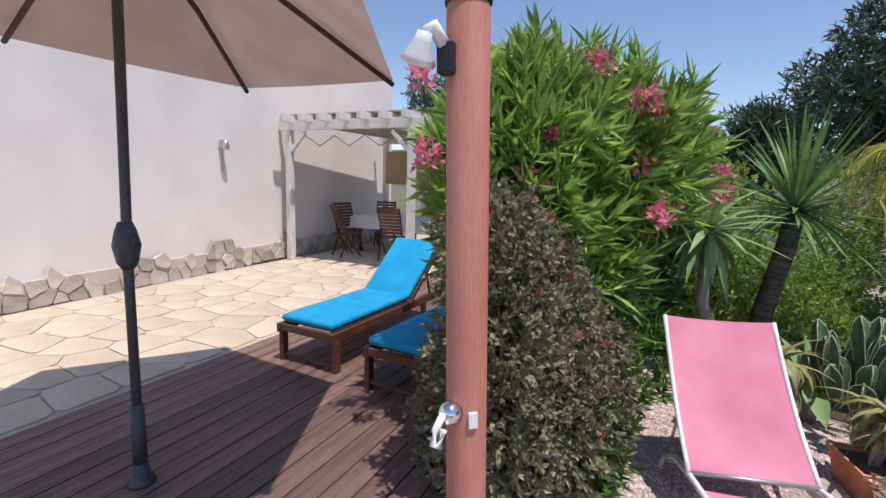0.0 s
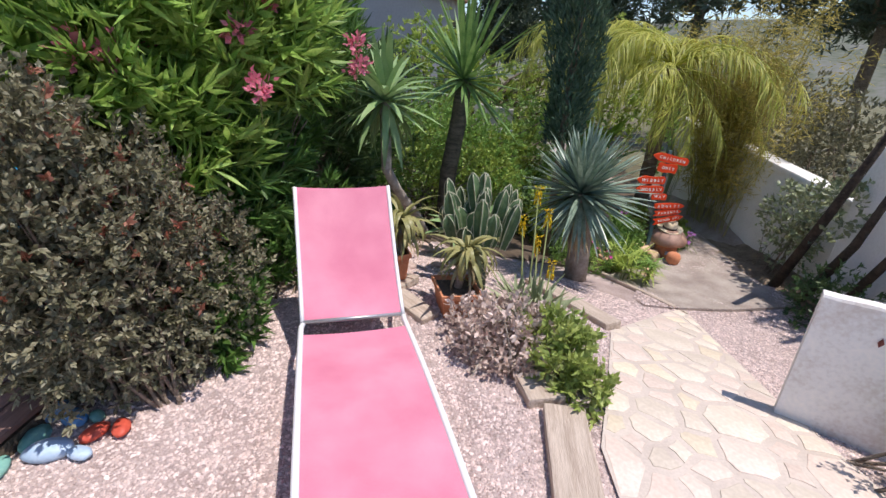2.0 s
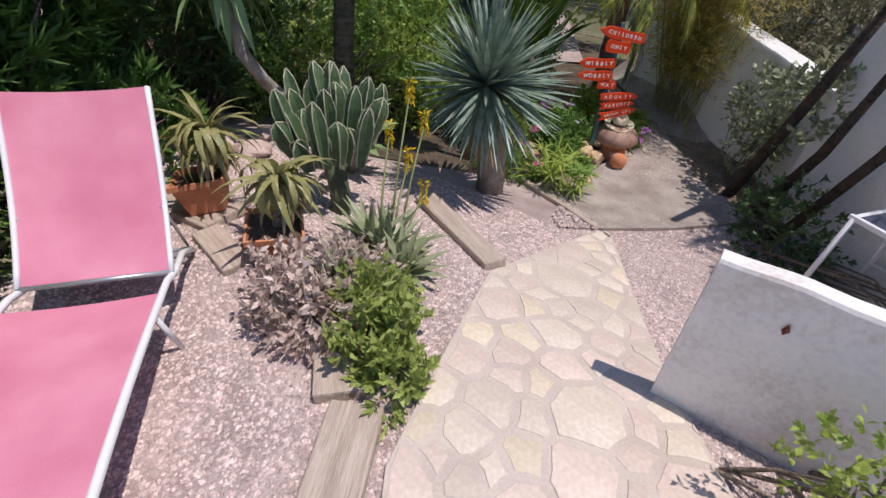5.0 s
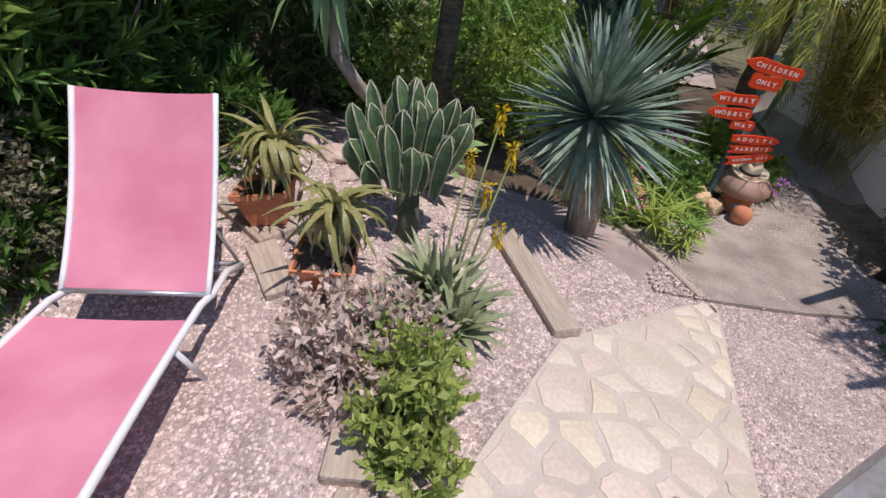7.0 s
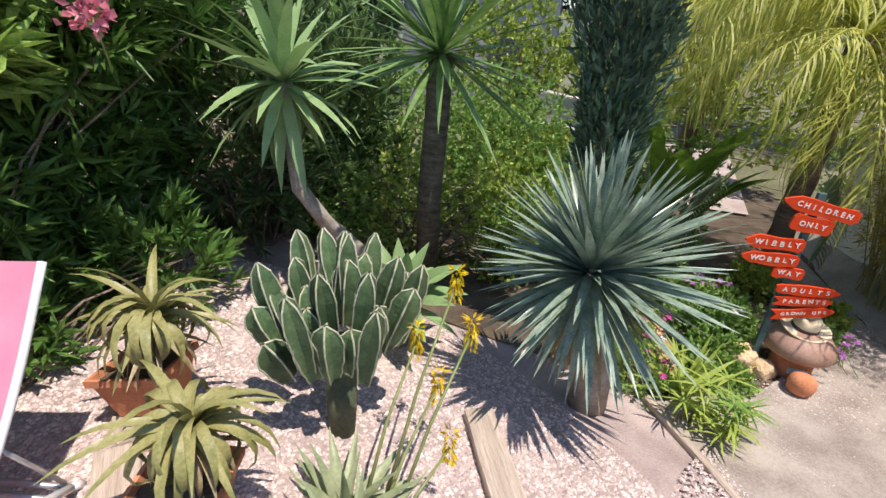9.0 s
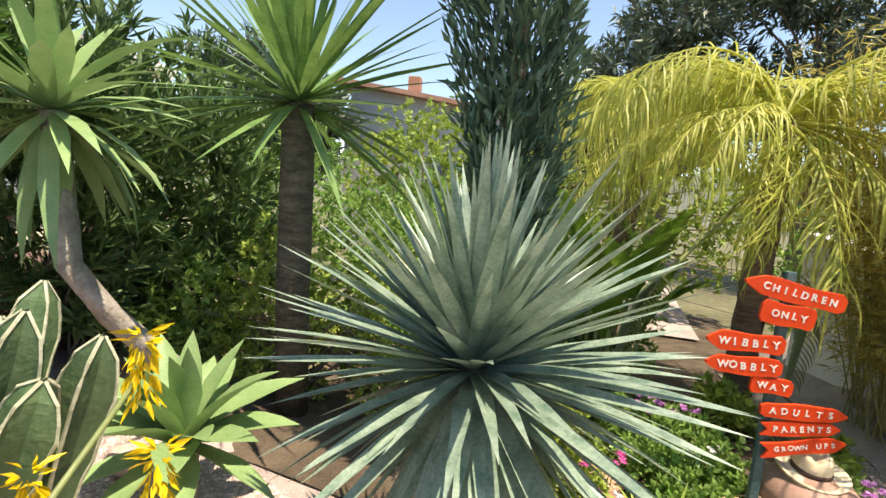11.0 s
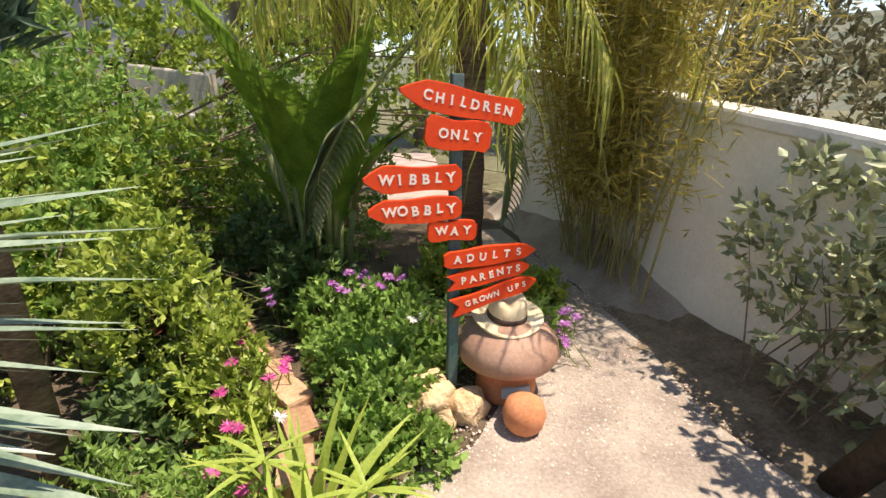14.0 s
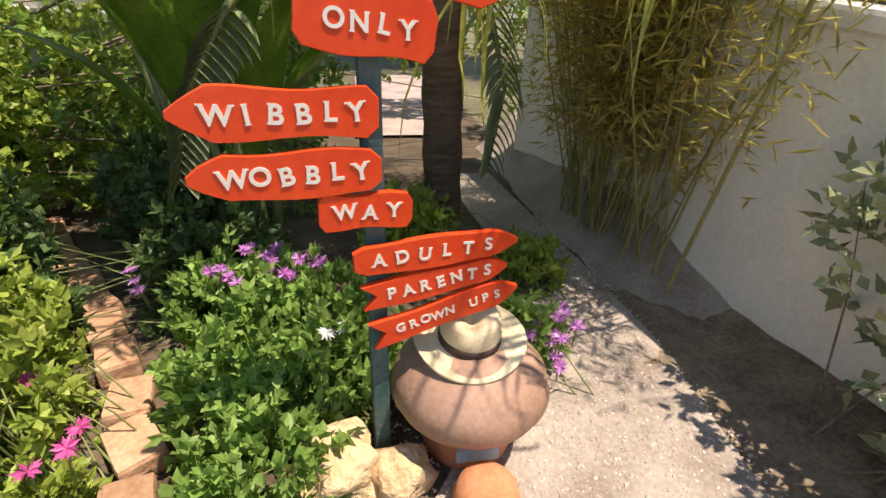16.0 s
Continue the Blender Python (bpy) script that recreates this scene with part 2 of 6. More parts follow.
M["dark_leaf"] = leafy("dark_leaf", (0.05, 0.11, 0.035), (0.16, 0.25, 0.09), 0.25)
M["cypress"] = leafy("cypress_leaf", (0.04, 0.09, 0.055), (0.13, 0.21, 0.13), 0.18)
M["palm"] = leafy("golden_palm_leaf", (0.33, 0.4, 0.055), (0.76, 0.72, 0.22), 0.5)
M["bamboo"] = leafy("bamboo_leaf", (0.34, 0.29, 0.06), (0.66, 0.55, 0.17), 0.5)
M["culm"] = material("bamboo_culm", (0.20, 0.19, 0.06), (0.36, 0.32, 0.13), scale=10, rough=0.5, bump=0.1)
M["banana"] = leafy("banana_leaf", (0.065, 0.15, 0.02), (0.21, 0.34, 0.05), 0.35)
M["herb"] = leafy("herb_leaf", (0.23, 0.33, 0.07), (0.48, 0.54, 0.17), 0.35)
M["wall_wash"] = material("worn_limewash", (0.76, 0.75, 0.70), (0.90, 0.89, 0.85), scale=1.7, fine=50, rough=0.95, bump=0.6, dist=0.006, c=(0.86, 0.85, 0.81))
M["pine"] = leafy("pine_needles", (0.05, 0.08, 0.05), (0.13, 0.17, 0.11), 0.15)
M["magenta"] = leafy("magenta_petal", (0.58, 0.05, 0.28), (0.76, 0.16, 0.44), 0.3)
M["dark_red"] = leafy("dark_red_leaf", (0.10, 0.02, 0.02), (0.24, 0.06, 0.045), 0.15)
M["cactus_trunk"] = material("old_cactus_stem", (0.05, 0.075, 0.04), (0.14, 0.15, 0.09), scale=9, fine=50, rough=0.8, bump=0.6, dist=0.006)
M["pink_flower"] = leafy("pink_petal", (0.72, 0.16, 0.26), (0.86, 0.34, 0.42), 0.4)
M["yellow_flower"] = leafy("yellow_petal", (0.72, 0.46, 0.01), (0.86, 0.66, 0.03), 0.3)
M["purple_flower"] = leafy("purple_petal", (0.48, 0.12, 0.50), (0.68, 0.34, 0.70), 0.3)
M["white_flower"] = leafy("white_petal", (0.74, 0.72, 0.76), (0.86, 0.85, 0.88), 0.3)
M["stalk"] = leafy("green_stalk", (0.16, 0.20, 0.07), (0.26, 0.29, 0.11), 0.1)


# ---------------------------------------------------------------- builders
def finish(name, verts, faces, mat, smooth=False):
    me = bpy.data.meshes.new(name)
    me.from_pydata([tuple(v) for v in verts], [], faces)
    me.update()
    if smooth:
        me.polygons.foreach_set("use_smooth", [True] * len(me.polygons))
    if mat:
        me.materials.append(M[mat])
    return me


def bm_mesh(name, bm, mat, smooth=False):
    me = bpy.data.meshes.new(name)
    bm.to_mesh(me)
    bm.free()
    if smooth:
        me.polygons.foreach_set("use_smooth", [True] * len(me.polygons))
    me.materials.append(M[mat])
    return me


def put(name, me, parent=None, m=None, label=""):
    ob = new(name, me)
    if parent:
        ob.parent = parent
    if m is not None:
        ob.matrix_basis = m
    if label:
        ob["label"] = label
    return ob


def thing(name, label, category, at=(0, 0, 0), rz=0, group="", kind="", rx=0, ry=0):
    ob = new(name)
    ob.matrix_basis = pose(*at, rx, ry, rz)
    return tagged(ob, label, category, group, kind)


def ground_z(x, y):
    t = min(1.0, max(0.0, (0.6 * x + 0.8 * y - 2.6) / 3.6))
    return -0.55 * t * t * (3 - 2 * t) + 0.10 * math.exp(-((x - 2.15) ** 2 + (y - 2.15) ** 2) / 0.26)


def box(bm, c, s, m=None, bevel=0.0):
    r = bmesh.ops.create_cube(bm, size=1.0)
    vs = r["verts"]
    bmesh.ops.scale(bm, vec=s, verts=vs)
    if bevel:
        es = list({e for v in vs for e in v.link_edges})
        rb = bmesh.ops.bevel(bm, geom=es, offset=bevel, segments=2, affect="EDGES", profile=0.6)
        vs = list({v for f in rb["faces"] for v in f.verts} | {v for v in vs if v.is_valid})
    bmesh.ops.translate(bm, vec=c, verts=vs)
    if m is not None:
        bmesh.ops.transform(bm, matrix=m, verts=vs)
    return vs


def box_mesh(name, s, mat, bevel=0.005, c=(0, 0, 0), m=None):
    bm = bmesh.new()
    box(bm, c, s, m, bevel)
    return bm_mesh(name, bm, mat)


def tube_data(points, radii, n=8, caps=True):
    """Vertices and faces of a round tube along points."""
    pts = [Vector(p) for p in points]
    verts, faces = [], []
    for i, p in enumerate(pts):
        d = (pts[min(i + 1, len(pts) - 1)] - pts[max(i - 1, 0)]).normalized()
        a = d.cross(Vector((0, 0, 1))) if abs(d.z) < 0.95 else d.cross(Vector((1, 0, 0)))
        a.normalize()
        b = d.cross(a)
        r = radii[i] if hasattr(radii, "__len__") else radii
        for k in range(n):
            t = 2 * math.pi * k / n
            verts.append(p + a * (r * math.cos(t)) + b * (r * math.sin(t)))
    for i in range(len(pts) - 1):
        for k in range(n):
            faces.append((i * n + k, i * n + (k + 1) % n, (i + 1) * n + (k + 1) % n, (i + 1) * n + k))
    if caps:
        faces.append(tuple(range(n))[::-1])
        faces.append(tuple(range((len(pts) - 1) * n, len(pts) * n)))
    return verts, faces


def tube(name, points, radii, mat, n=8):
    v, f = tube_data(points, radii, n)
    return finish(name, v, f, mat, True)


def many(name, parts, mat, smooth=False):
    """One mesh out of several (verts, faces) lists."""
    V, F = [], []
    for v, f in parts:
        o = len(V)
        V.extend(v)
        F.extend(tuple(i + o for i in q) for q in f)
    return finish(name, V, F, mat, smooth)


def lathe(name, profile, mat, n=28, smooth=True):
    V, F = [], []
    for r, z in profile:
        for k in range(n):
            t = 2 * math.pi * k / n
            V.append((r * math.cos(t), r * math.sin(t), z))
    for i in range(len(profile) - 1):
        for k in range(n):
            F.append((i * n + k, i * n + (k + 1) % n, (i + 1) * n + (k + 1) % n, (i + 1) * n + k))
    F.append(tuple(range(n))[::-1])
    F.append(tuple(range((len(profile) - 1) * n, len(profile) * n)))
    return finish(name, V, F, mat, smooth)


def blade_data(length, width, droop=0.2, fold=0.15, seg=5, base=0.6, belly=0.35, thick=0.0):
    """A strap or lance leaf that runs along +x and sags towards -z; folded along its midrib."""
    V, F = [], []
    for i in range(seg + 1):
        t = i / seg
        w = width * (base + (1 - base) * min(1, t / belly)) * (1 - max(0, (t - belly) / (1 - belly)) ** 1.6) * 0.5 + 0.0006
        ang = droop * t
        x = length * (math.sin(ang) / max(droop, 1e-4) if droop > 0.01 else t)
        z = -length * ((1 - math.cos(ang)) / max(droop, 1e-4)) if droop > 0.01 else 0
        V += [(x, -w, z + fold * w), (x, 0, z - thick * (1 - t)), (x, w, z + fold * w)]
    for i in range(seg):
        for k in (0, 1):
            a = i * 3 + k
            F.append((a, a + 1, a + 4, a + 3))
    return V, F


def leaf_cloud(name, mat, pos, dirs, length, width, rng, seg=1, fold=0.25, vary=0.35):
    """Many small leaves in one mesh: each a folded lance with a base, two side points and a tip."""
    n = len(pos)
    pos, dirs = np.asarray(pos, float), np.asarray(dirs, float)
    dirs /= np.linalg.norm(dirs, axis=1)[:, None] + 1e-9
    side = np.cross(dirs, rng.normal(size=(n, 3)))
    side /= np.linalg.norm(side, axis=1)[:, None] + 1e-9
    nor = np.cross(side, dirs)
    L = (length * (1 + vary * rng.uniform(-1, 1, n)))[:, None]
    W = (width * (1 + vary * rng.uniform(-1, 1, n)))[:, None] * 0.5
    v = np.empty((n, 4, 3))
    v[:, 0] = pos
    v[:, 1] = pos + dirs * L * 0.45 + side * W + nor * W * fold
    v[:, 2] = pos + dirs * L - nor * L * 0.08
    v[:, 3] = pos + dirs * L * 0.45 - side * W + nor * W * fold
    me = bpy.data.meshes.new(name)
    me.vertices.add(n * 4)
    me.vertices.foreach_set("co", v.reshape(-1))
    idx = np.arange(n)[:, None] * 4
    tri = np.concatenate([idx + np.array([0, 1, 2]), idx + np.array([0, 2, 3])], axis=1).reshape(-1)
    me.loops.add(n * 6)
    me.loops.foreach_set("vertex_index", tri.astype(np.int32))
    me.polygons.add(n * 2)
    me.polygons.foreach_set("loop_start", np.arange(0, n * 6, 3, dtype=np.int32))
    me.update(calc_edges=True)
    me.validate()
    me.materials.append(M[mat])
    return me


def blob_points(n, lobes, rng, shell=0.55, floor=None):
    """Points and outward ways in the outer parts of several overlapping ellipsoids."""
    lobes = np.asarray(lobes, float)
    vol = lobes[:, 3] * lobes[:, 4] * lobes[:, 5]
    pick = rng.choice(len(lobes), n, p=(vol ** 0.67) / (vol ** 0.67).sum())
    d = rng.normal(size=(n, 3))
    d /= np.linalg.norm(d, axis=1)[:, None]
    r = rng.uniform(shell ** 2, 1, n) ** 0.5
    r *= 1 + 0.16 * np.sin(d[:, 0] * 7 + pick * 1.7) * np.sin(d[:, 1] * 6 + pick) + rng.normal(0, 0.05, n)
    p = lobes[pick, :3] + d * lobes[pick, 3:6] * r[:, None]
    if floor is not None:
        g = np.array([ground_z(x, y) for x, y in p[:, :2]])
        keep = p[:, 2] > g + floor
        return p[keep], d[keep]
    return p, d


def whorls(p, d, rng, k, reach, up=0.5, spread=0.8):
    """k leaves round each twig tip."""
    ax = d + np.array([0, 0, up]) + rng.normal(0, 0.3, d.shape)
    ax /= np.linalg.norm(ax, axis=1)[:, None]
    pos = np.repeat(p, k, 0) + np.repeat(ax, k, 0) * rng.uniform(0, reach, (len(p) * k, 1))
    rad = rng.normal(size=(len(p) * k, 3))
    dirs = np.repeat(ax, k, 0) + rad * spread
    return pos, dirs


def twigs(points, root, rng, n, mat, name="branch", r=0.012):
    """Thin bent branches from the root area to some of the points."""
    parts = []
    for i in rng.choice(len(points), min(n, len(points)), replace=False):
        a = Vector(root) + Vector((rng.uniform(-0.25, 0.25), rng.uniform(-0.25, 0.25), 0))
        b = Vector(points[i])
        mid = a.lerp(b, 0.5) + Vector((0, 0, 0.12 * (b - a).length))
        parts.append(tube_data([a, a.lerp(mid, 0.6), mid, b], [r, r * 0.8, r * 0.6, r * 0.3], 5, False))
    return many(name, parts, mat, True)


def clip_cell(poly, a, b, shift=0.0):
    """The part of poly that is nearer to a than to b."""
    out, n = [], b - a
    c = n.dot((a + b) / 2) + shift
    for i in range(len(poly)):
        p, q = poly[i], poly[(i + 1) % len(poly)]
        sp, sq = n.dot(p) - c, n.dot(q) - c
        if sp <= 0:
            out.append(p)
        if sp * sq < 0:
            out.append(p.lerp(q, sp / (sp - sq)))
    return out


def cells(x0, x1, y0, y1, step, rng, inside=None, jitter=0.42):
    """Irregular stones that fill a rectangle: lists of 2D corners."""
    seeds = []
    ny, nx = max(1, round((y1 - y0) / step)), max(1, round((x1 - x0) / step))
    for i in range(nx):
        for j in range(ny):
            seeds.append(Vector((x0 + (i + 0.5 + rng.uniform(-jitter, jitter)) * (x1 - x0) / nx, y0 + (j + 0.5 + rng.uniform(-jitter, jitter)) * (y1 - y0) / ny)))
    res = []
    for s in seeds:
        if inside and not inside(s.x, s.y):
            continue
        poly = [Vector((x0, y0)), Vector((x1, y0)), Vector((x1, y1)), Vector((x0, y1))]
        for o in seeds:
            if o is not s and (o - s).length < step * 3.2:
                poly = clip_cell(poly, s, o)
                if len(poly) < 3:
                    break
        if len(poly) >= 3:
            res.append(poly)
    return res


def paving(x0, x1, y0, y1, n, sizes, rng):
    """Crazy paving of mixed sizes: cells of a weighted division of a rectangle."""
    seeds = []
    for _ in range(n):
        p, r = Vector((rng.uniform(x0, x1), rng.uniform(y0, y1))), rng.choice(sizes)
        if all((p - q).length > 0.92 * (r + w) for q, w in seeds):
            seeds.append((p, r))
    res = []
    for p, r in seeds:
        poly = [Vector((x0, y0)), Vector((x1, y0)), Vector((x1, y1)), Vector((x0, y1))]
        for q, w in seeds:
            d = (q - p).length
            if 0 < d < 1.1:
                poly = clip_cell(poly, p, q, (r * r - w * w) / 2)
                if len(poly) < 3:
                    break
        if len(poly) >= 3:
            res.append(poly)
    return res


def stone_mesh(name, poly, thick, gap, rng, mat, ends=(0.12, 0.5, 0.88), wear=(0.6, 1.3)):
    """A flat stone with worn edges, its corners about its own middle; returns the mesh and that middle."""
    c = sum(poly, Vector((0, 0))) / len(poly)
    ring = []
    for i, p in enumerate(poly):
        for t in ends:
            ring.append(p.lerp(poly[(i + 1) % len(poly)], t))
    ring = [q - c for q in ring]
    ring = [q * max(0.3, 1 - (gap * rng.uniform(*wear)) / max(q.length, 0.03)) for q in ring]
    n = len(ring)
    V, F = [], []
    for k, z in ((1.0, -thick), (1.0, -0.002), (0.975, 0.0)):
        V += [(q.x * k, q.y * k, z) for q in ring]
    for l in range(2):
        for i in range(n):
            F.append((l * n + i, l * n + (i + 1) % n, (l + 1) * n + (i + 1) % n, (l + 1) * n + i))
    F.append(tuple(range(2 * n, 3 * n)))
    return finish(name, V, F, mat), c


# ---------------------------------------------------------------- ground and walls
def grid_sheet(xs, ys, h, mat, name):
    V = [(x, y, h(x, y)) for y in ys for x in xs]
    nx = len(xs)
    F = [(j * nx + i, j * nx + i + 1, (j + 1) * nx + i + 1, (j + 1) * nx + i) for j in range(len(ys) - 1) for i in range(nx - 1)]
    return finish(name, V, F, mat, True)


near = [round(-3 + 0.15 * i, 3) for i in range(81)]
xs = [-900, -300, -100, -40, -15, -6] + near + [12, 20, 40, 100, 300, 900]
ys = [-900, -300, -100, -40, -15, -6] + near + [12, 20, 40, 100, 300, 900]
ground = put("ground", grid_sheet(xs, ys, lambda x, y: ground_z(x, y) + 0.012 * noise.noise((x * 1.3, y * 1.3, 0)), "dry_ground", "ground"))
tagged(ground, "dry scrubby earth around the garden, sloping gently", "ground", kind="structure")
gx, gy = [round(0.3 + 0.15 * i, 3) for i in range(42)], [round(-3.6 + 0.15 * i, 3) for i in range(57)]
bed_sheet = put("gravel_bed", grid_sheet(gx, gy, lambda x, y: ground_z(x, y) + 0.012 * noise.noise((x * 1.3, y * 1.3, 0)) + 0.005, "gravel", "gravel_bed"))
tagged(bed_sheet, "pale pinkish gravel surface of the garden", "gravel bed", kind="structure")

rng = np.random.default_rng(3)
chip_v, chip_f = [], []


def add_chip(x, y, z, s):
    o = len(chip_v)
    a = rng.uniform(0, 6.28)
    for k in range(4):
        t = a + k * 1.57 + rng.uniform(-0.4, 0.4)
        chip_v.append((x + s * rng.uniform(0.7, 1.2) * math.cos(t), y + s * rng.uniform(0.7, 1.2) * math.sin(t), z + s * rng.uniform(-0.3, 0.2)))
    chip_v.append((x, y, z + s * rng.uniform(0.4, 0.8)))
    for k in range(4):
        chip_f.append((o + k, o + (k + 1) % 4, o + 4))


def on_path(x, y):
    """The crazy paving between the timber edging and the low wall."""
    left = 3.2 + 0.36 * max(0, y - 0.75) if y < 2.1 else 3.69 + 1.02 * (y - 2.1)
    right = 4.50 if y < 1.35 else 4.50 + 0.16 * (y - 1.35)
    top = 2.95 if x > 4.3 else 2.35 + (x - 3.75) * 1.0
    return left < x < right and -2.6 < y < top


for _ in range(14000):
    x, y = rng.uniform(4.4, 6.4), rng.uniform(3.3, 6.6)
    if x > 4.75 + max(0, y - 4.4) * 0.62 and x < 6.06 + 0.04 * (y - 3.3) and y > 3.12 + (x - 4.7) * 0.26:
        add_chip(x, y, ground_z(x, y) + 0.031, rng.uniform(0.003, 0.008))
while len(chip_v) < 5 * 84000:
    x, y = rng.uniform(0.4, 5.2), rng.uniform(-0.6, 4.2)
    if on_path(x, y) or (x - 2) ** 2 + (y - 1) ** 2 > 9:
        continue
    add_chip(x, y, ground_z(x, y) + 0.012 * noise.noise((x * 1.3, y * 1.3, 0)) + 0.006, rng.uniform(0.005, 0.016))
while len(chip_v) < 5 * 112000:
    x, y = rng.uniform(3.4, 6.2), rng.uniform(1.0, 3.9)
    if on_path(x, y) or x < 3.2 + 0.5 * (y - 1):
        continue
    add_chip(x, y, ground_z(x, y) + 0.012 * noise.noise((x * 1.3, y * 1.3, 0)) + (0.03 if y > 3.08 + (x - 4.7) * 0.26 and x > 4.3 else 0.006), rng.uniform(0.004, 0.013))
gravel = put("gravel", finish("gravel", chip_v, chip_f, "chip"))
tagged(gravel, "loose pale pink and grey gravel chips on the ground", "gravel", kind="stuff")

# house wall with its rubble skirting, slightly turned
WALL = pose(-4.83, 0, 0, 0, 0, 2.4)
wall = put("wall_house", box_mesh("wall_house", (0.3, 15.7, 4.2), "stucco", 0.01, (-0.15, 1.25, 2.1)), m=WALL)
tagged(wall, "tall white stucco house wall in full sun", "wall", kind="structure")
skirt = put("baseboard", box_mesh("baseboard", (0.05, 15.6, 0.30), "mortar", 0.01, (0.025, 1.25, 0.30)), m=WALL)
tagged(skirt, "rubble stone skirting along the foot of the white wall", "skirting", kind="structure")
rs = random.Random(5)
for poly in cells(-3.0, 8.6, 0.13, 0.64, 0.2, rs, jitter=0.48, inside=lambda x, y: y < 0.45 + 0.07 * math.sin(x * 5.3)):
    me, c = stone_mesh("stone", poly, 0.05, 0.014, rs, "skirt_stone")
    put("stone", me, skirt, Matrix.Translation((0.05 + rs.uniform(0.015, 0.04), c.x, c.y + rs.uniform(-0.02, 0.03))) @ pose(0, 0, 0, 90, 0, 90))
lamp = thing("wall_lamp", "small grey downward wall lamp on the white wall", "wall lamp", at=(-4.97, 3.83, 2.02), rz=2.4)
put("bracket", box_mesh("bracket", (0.05, 0.09, 0.12), "grey_metal", 0.012, (0.03, 0, 0.1)), lamp)
put("shade", lathe("shade", [(0.03, 0.1), (0.05, 0.04), (0.055, -0.03), (0.045, -0.05)], "grey_metal", 16), lamp, pose(0.1, 0, 0.06))
put("cable", box_mesh("cable", (0.012, 0.02, 0.34), "grey_metal", 0.003, (0.018, 0, -0.15)), lamp)

terrace = put("terrace", box_mesh("terrace", (2.95, 16, 0.3), "terr_mortar", 0.01, (-3.45, 2.0, -0.012)))
tagged(terrace, "pale crazy-paved terrace beside the white house wall", "terrace", kind="structure")
for poly in cells(-4.75, -2.02, -1.5, 9.0, 0.42, rs, jitter=0.4):
    me, c = stone_mesh("stone", poly, 0.02, 0.008, rs, "terr_stone")
    put("stone", me, terrace, pose(c.x, c.y, 0.15 + rs.uniform(0, 0.004)))
deck = put("deck", box_mesh("deck", (2.5, 9.4, 0.12), "soil", 0.0, (-0.74, 1.0, 0.03)))
tagged(deck, "weathered reddish-brown timber deck", "deck", kind="structure")
plank = box_mesh("plank", (0.138, 9.4, 0.028), "deck", 0.004)
for i in range(17):
    put("plank", plank, deck, pose(-1.9 + i * 0.147, 1.0 + rs.uniform(-0.02, 0.02), 0.128 + rs.uniform(0, 0.003)))

# crazy paving of the garden path
ph = [round(-2.6 + 0.05 * i, 3) for i in range(112)]
def path_edges(y):
    """Left and right edge of the paving at y."""
    left = 3.2 + 0.36 * max(0, y - 0.75) if y < 2.1 else 3.686 + 1.02 * (y - 2.1)
    return left, 4.50 if y < 1.35 else 4.50 + 0.16 * (y - 1.35)


pvv, pvf = [], []
for y in ph:
    a, b = path_edges(y)
    pvv += [(a + (b - a) * k / 12, y, ground_z(a + (b - a) * k / 12, y) + 0.0215) for k in range(13)]
for j in range(len(ph) - 1):
    pvf += [(j * 13 + k, j * 13 + k + 1, (j + 1) * 13 + k + 1, (j + 1) * 13 + k) for k in range(12)]


def trim_stone(poly):
    """Cuts a stone off at the straight edges of the path."""
    mid = sum(poly, Vector((0, 0))) / len(poly)
    lines = [((3.2, 0), (3.2, 1)), ((3.2, 0.75), (3.686, 2.1)), ((3.686, 2.1), (4.553, 2.95))]
    lines.append(((4.5, 1.35), (4.5, 0)) if mid.y < 1.35 else ((4.756, 2.95), (4.5, 1.35)))
    for p, q in lines:
        p, q = Vector(p), Vector(q)
        n = Vector((q.y - p.y, p.x - q.x)).normalized()
        poly = clip_cell(poly, p + n, p - n)
        if len(poly) < 3:
            return None
    return poly


pavement = put("pavement", finish("pavement", pvv, pvf, "mortar", True))
tagged(pavement, "pale crazy-paved garden path", "path", kind="structure")
for poly in paving(3.0, 5.0, -2.6, 3.05, 9000, (0.06, 0.08, 0.10, 0.13, 0.17, 0.20), rs):
    mid = sum(poly, Vector((0, 0))) / len(poly)
    lo, hi = path_edges(mid.y)
    if not lo - 0.1 < mid.x < hi + 0.1:
        continue
    poly = trim_stone(poly)
    if not poly:
        continue
    me, c = stone_mesh("stone", poly, 0.02, 0.022, rs, rs.choice(("stone", "stone", "stone", "stone_pink", "stone_pink", "stone_gold")), (0.03, 0.35, 0.65, 0.97), (0.85, 1.15))
    e = 0.05
    nx, ny = -(ground_z(c.x + e, c.y) - ground_z(c.x - e, c.y)) / (2 * e), -(ground_z(c.x, c.y + e) - ground_z(c.x, c.y - e)) / (2 * e)
    tilt = Vector((0, 0, 1)).rotation_difference(Vector((nx, ny, 1))).to_matrix().to_4x4()
    put("stone", me, pavement, Matrix.Translation((c.x, c.y, ground_z(c.x, c.y) + 0.0235 + rs.uniform(0, 0.003))) @ tilt)

# packed earth path by the signpost
bm = bmesh.new()
path = [bm.verts.new((x, y, 0.03)) for x, y in ((4.70, 3.08), (5.4, 3.26), (6.2, 3.46), (6.02, 4.3), (6.12, 5.0), (6.1, 5.6), (6.0, 7.2), (5.6, 7.2), (5.7, 5.9), (5.5, 5.0), (5.0, 4.35), (4.62, 4.2), (4.25, 3.85))]
f = bm.faces.new(path)
r = bmesh.ops.extrude_face_region(bm, geom=[f])
